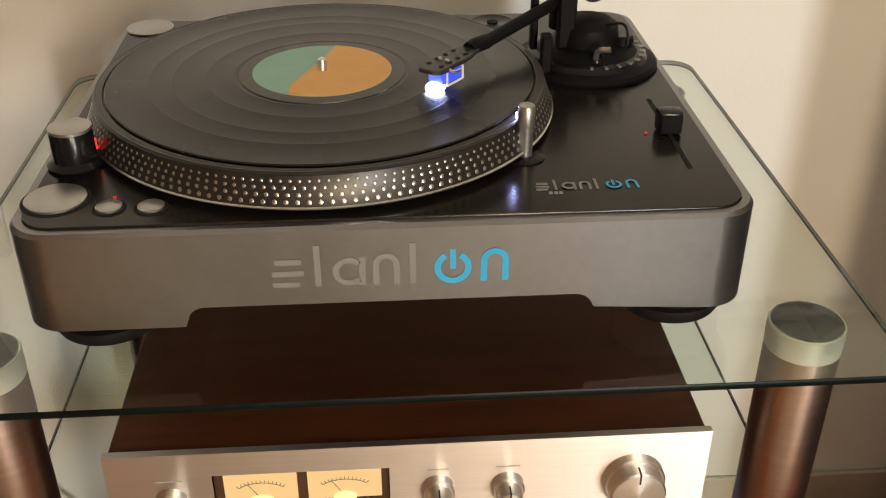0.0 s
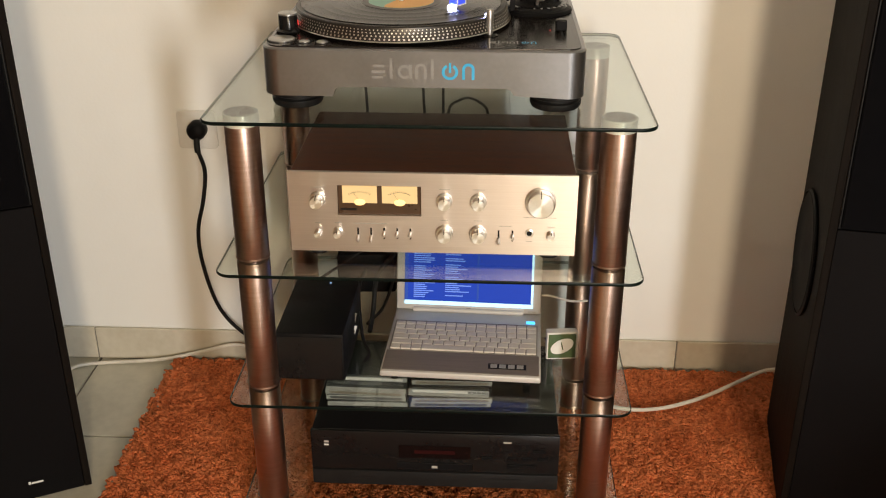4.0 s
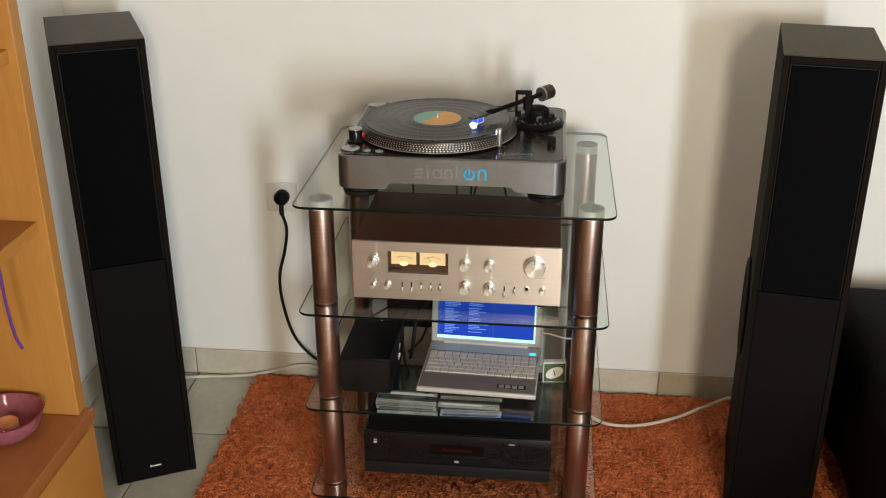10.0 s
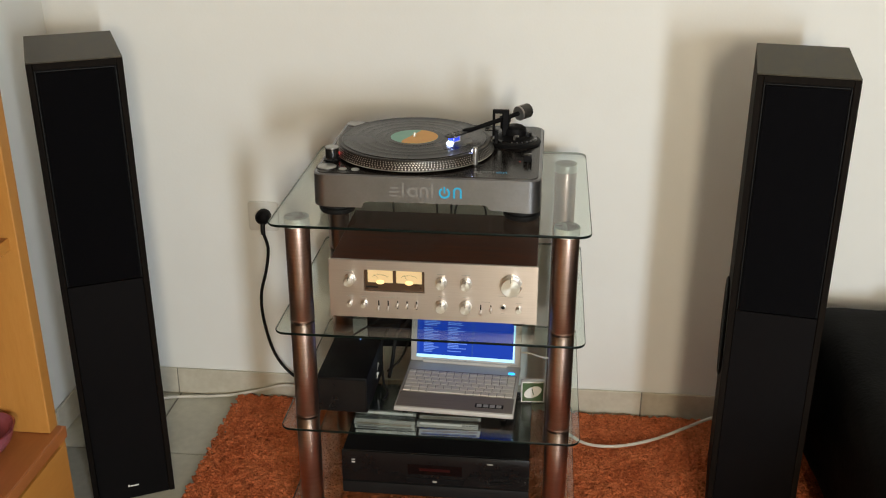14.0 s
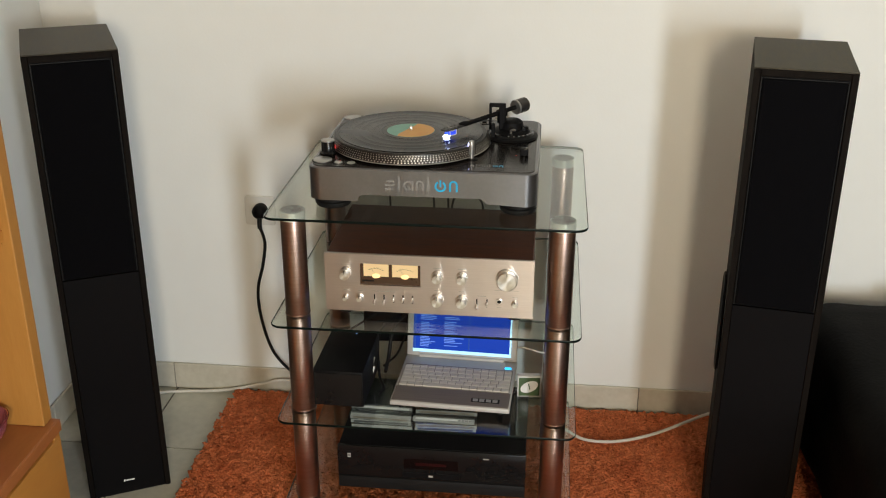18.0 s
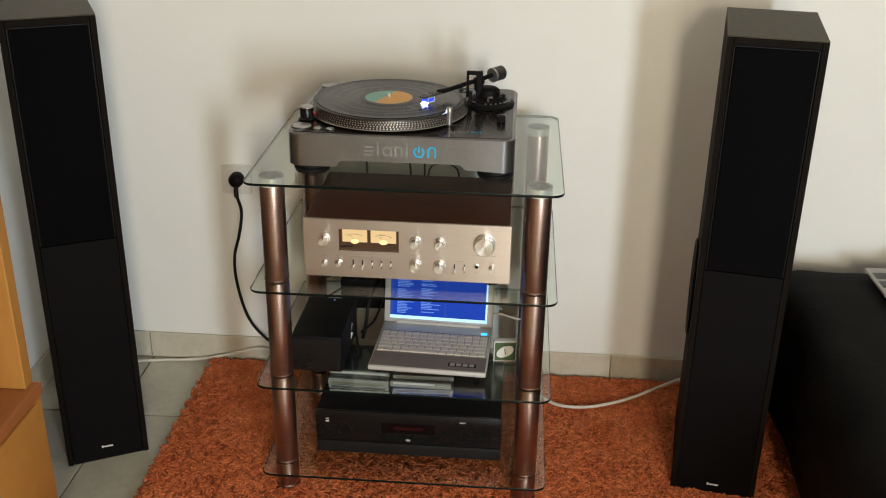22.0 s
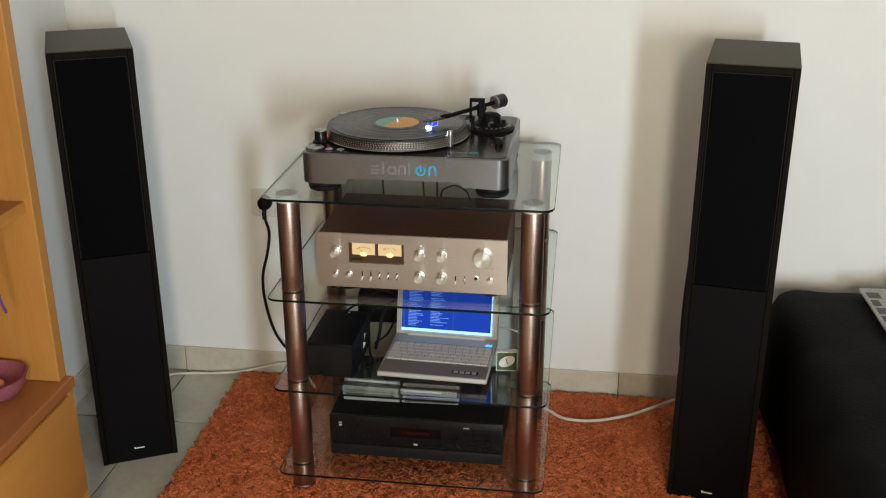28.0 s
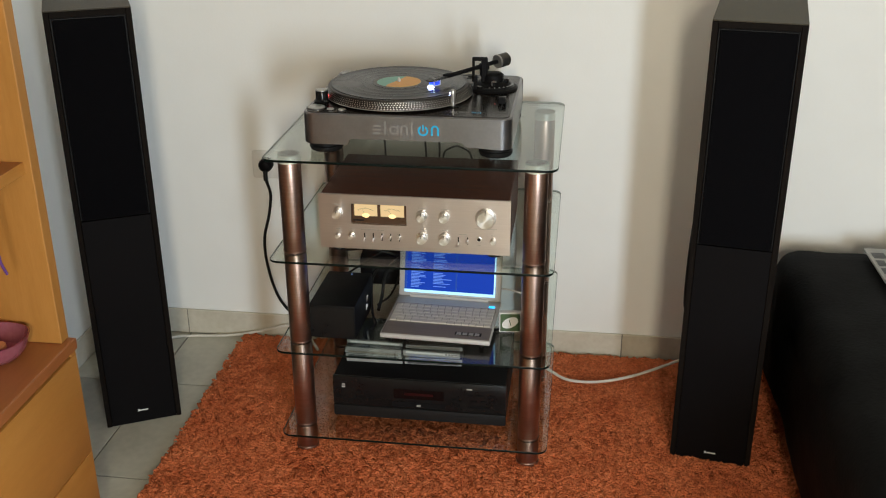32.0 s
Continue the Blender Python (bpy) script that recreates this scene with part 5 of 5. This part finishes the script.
cable("white speaker cable drooping over the rug", [(0.335, 1.44, 0.045), (0.385, 1.40, 0.036), (0.435, 1.365, 0.032), (0.515, 1.365, 0.032), (0.61, 1.405, 0.034), (0.70, 1.46, 0.042), (0.76, 1.48, 0.06), (0.79, 1.44, 0.09), (0.80, 1.40, 0.12)], 0.0041, CABLEW)

# ---- framed picture ----
pic = thing("framed_picture", "large pale painting in a dark and white frame", "picture", pose(0.75, NORTH - 0.012, 1.55))
for x0, x1, z0, z1 in ((0.166, 1.40, 1.184, 1.197), (0.166, 1.40, 1.925, 1.938), (0.166, 0.179, 1.1975, 1.9245), (1.387, 1.40, 1.1975, 1.9245)):
    part("outer_frame", box(x0, x1, NORTH - 0.026, NORTH - 0.002, z0, z1, 0.002, 1), FRAMEW, pic, "white outer frame", world=True)
for x0, x1, z0, z1 in ((0.1795, 1.3865, 1.1975, 1.2085), (0.1795, 1.3865, 1.9135, 1.9245), (0.1795, 0.1905, 1.209, 1.913), (1.3755, 1.3865, 1.209, 1.913)):
    part("inner_frame", box(x0, x1, NORTH - 0.023, NORTH - 0.004, z0, z1, 0.001, 1), FRAMED, pic, "dark olive inner frame", world=True)
CANVAS = mat("pale_painted_canvas", (0.70, 0.69, 0.58), (0.58, 0.60, 0.52), 0.6, scale=3, bump=0.2, bscale=300)
DARKPAINT = mat("dark_grey_paint_strokes", (0.06, 0.075, 0.075), (0.30, 0.33, 0.31), 0.6, scale=14, stretch=(1, 1, 5))
cv = part("canvas", box(0.191, 1.375, NORTH - 0.012, NORTH - 0.006, 1.2095, 1.9125), CANVAS, pic, "pale abstract painting", world=True)
part("paint_stroke", prism([(0.192, 1.2115), (0.255, 1.2115), (0.275, 1.225), (0.30, 1.250), (0.30, 1.33), (0.24, 1.42), (0.192, 1.45)], 0, 0.0008, m=pose(0, NORTH - 0.0122, 0) @ FRONT), DARKPAINT, cv, "dark grey brush area", world=True)


# ---- rug ----
rug = thing("shag_rug", "orange shaggy rug on the tiled floor", "rug", pose(0.4, 0.6, 0))
R0, R1, Q0, Q1 = -0.552, 1.75, 0.42, 1.535
part("backing", box(R0 + 0.022, R1, Q0, Q1 - 0.012, -0.0005, 0.0182), RUGBASE, rug, world=True)


def pile(x0, x1, y0, y1, step, r, tall, seed, sides=3):
    """Shag strands: thin tapering yarns, close together, that lean this way and that."""
    rg = np.random.RandomState(seed)
    gx, gy = np.meshgrid(np.arange(x0, x1, step), np.arange(y0, y1, step))
    base = np.stack([gx.ravel(), gy.ravel()], 1)
    base += rg.uniform(-0.7, 0.7, base.shape) * step
    ragged = 0.003 * np.sin(base[:, 1] * 61 + 3 * np.sin(base[:, 1] * 29)) + 0.002 * np.sin(base[:, 1] * 233) + rg.uniform(-0.006, 0.006, len(base))
    base = base[(base[:, 0] > x0 + 0.004 + ragged) & (base[:, 1] < y1 + 0.002 + 0.003 * np.sin(base[:, 0] * 150 + 2 * np.sin(base[:, 0] * 37)))]
    n = len(base)

    def swirl(count, short, long):
        """Smooth uneven waves that never repeat: many short ripples in random directions."""
        out = np.zeros(n)
        for _ in range(count):
            a, k = rg.uniform(0, 2 * np.pi), 2 * np.pi / rg.uniform(short, long)
            out += np.sin(k * (base[:, 0] * np.cos(a) + base[:, 1] * np.sin(a)) + rg.uniform(0, 6.28))
        return out / np.sqrt(count)

    lean = np.stack([swirl(14, 0.016, 0.05), swirl(14, 0.016, 0.05)], 1) * 0.0042 + rg.normal(0, 0.0030, (n, 2))
    top = tall * (1 + 0.06 * swirl(14, 0.014, 0.04) + 0.05 * swirl(8, 0.05, 0.14) + rg.normal(0, 0.05, n))
    wide = r * rg.uniform(0.7, 1.3, n)
    ang = 2 * np.pi * np.arange(sides) / sides
    v = np.zeros((n, 3 * sides + 1, 3))
    spin = rg.uniform(0, 6.28, n)[:, None]
    for ring, (f, h, g) in enumerate(((1.50, 0.76, 0.0), (1.40, 0.88, 0.4), (0.95, 0.97, 0.8))):
        s = slice(ring * sides, (ring + 1) * sides)
        w = wide[:, None] * f
        v[:, s, 0] = base[:, :1] + lean[:, :1] * g + w * np.cos(ang[None] + spin)
        v[:, s, 1] = base[:, 1:] + lean[:, 1:] * g + w * np.sin(ang[None] + spin)
        v[:, s, 2] = 0.003 + top[:, None] * h
    v[:, -1, :2], v[:, -1, 2] = base + lean * 1.1, 0.003 + top
    tri = []
    for q in range(sides):
        w = (q + 1) % sides
        for ring in (0, 1):
            o = ring * sides
            tri += [(o + q, o + w, o + sides + w), (o + q, o + sides + w, o + sides + q)]
        tri.append((2 * sides + q, 2 * sides + w, 3 * sides))
    m = 3 * sides + 1
    faces = (m * np.arange(n)[:, None, None] + np.array(tri)[None]).reshape(-1, 3)
    me = bpy.data.meshes.new("pile")
    me.vertices.add(m * n)
    me.vertices.foreach_set("co", (v.reshape(-1, 3) - np.array([0.4, 0.6, 0])).ravel())
    me.loops.add(3 * len(faces))
    me.loops.foreach_set("vertex_index", faces.ravel().astype(np.int32))
    me.polygons.add(len(faces))
    me.polygons.foreach_set("loop_start", np.arange(0, 3 * len(faces), 3, dtype=np.int32))
    me.polygons.foreach_set("use_smooth", np.ones(len(faces), dtype=bool))
    me.update(calc_edges=True)
    me.materials.append(RUG)
    ob = new("shag", me)
    ob.parent = rug
    return tagged(ob, "plush orange shag pile", kind="stuff")


pile(R0, 1.12, 0.64, Q1, 0.0040, 0.0031, 0.0195, 1, 3)
pile(R0, R1, Q0, 0.64, 0.022, 0.013, 0.021, 2, 5)

# ---- tiles of floor and skirting ----
def tile_mesh(name, w, d, h, material):
    return finish(prism(rounded(w, d, 0.002, 2), 0, h, 0.0012), name, material)


PITCH = 0.44
floor_tile = tile_mesh("floor_tile", PITCH - 0.005, PITCH - 0.005, 0.0045, TILE)
for a in range(-1, 8):
    for b in range(-11, 1):
        x0, x1 = max(-0.733 + PITCH * a, WEST), min(-0.733 + PITCH * (a + 1), EAST)
        y0, y1 = max(1.259 + PITCH * b, SOUTH), min(1.259 + PITCH * (b + 1), NORTH)
        if x1 - x0 < 0.03 or y1 - y0 < 0.03:
            continue
        whole = x1 - x0 > PITCH - 0.001 and y1 - y0 > PITCH - 0.001
        ob = new("tile", floor_tile if whole else tile_mesh("floor_tile_cut", x1 - x0 - 0.005, y1 - y0 - 0.005, 0.0045, TILE))
        ob.parent = floor
        ob.location = ((x0 + x1) / 2, (y0 + y1) / 2, -0.0042)
for k in range(-1, 8):
    x0, x1 = max(-0.737 + PITCH * k, WEST + 0.01), min(-0.737 + PITCH * (k + 1), EAST)
    ob = new("tile", finish(box(-(x1 - x0) / 2 + 0.0015, (x1 - x0) / 2 - 0.0015, -0.004, 0.004, 0.002, 0.0815, 0.0015, 1), "skirting_tile", SKIRT))
    ob.parent = baseboard
    ob.location = ((x0 + x1) / 2, NORTH - 0.0065, 0)
for k in range(-11, 1):
    y0, y1 = max(1.30 + PITCH * k, SOUTH), min(1.30 + PITCH * (k + 1), NORTH - 0.013)
    if y1 - y0 > 0.02:
        ob = new("tile", finish(box(-0.004, 0.004, -(y1 - y0) / 2 + 0.0015, (y1 - y0) / 2 - 0.0015, 0.002, 0.0815, 0.0015, 1), "skirting_tile", SKIRT))
        ob.parent = baseboard_side
        ob.location = (WEST + 0.0065, (y0 + y1) / 2, 0)
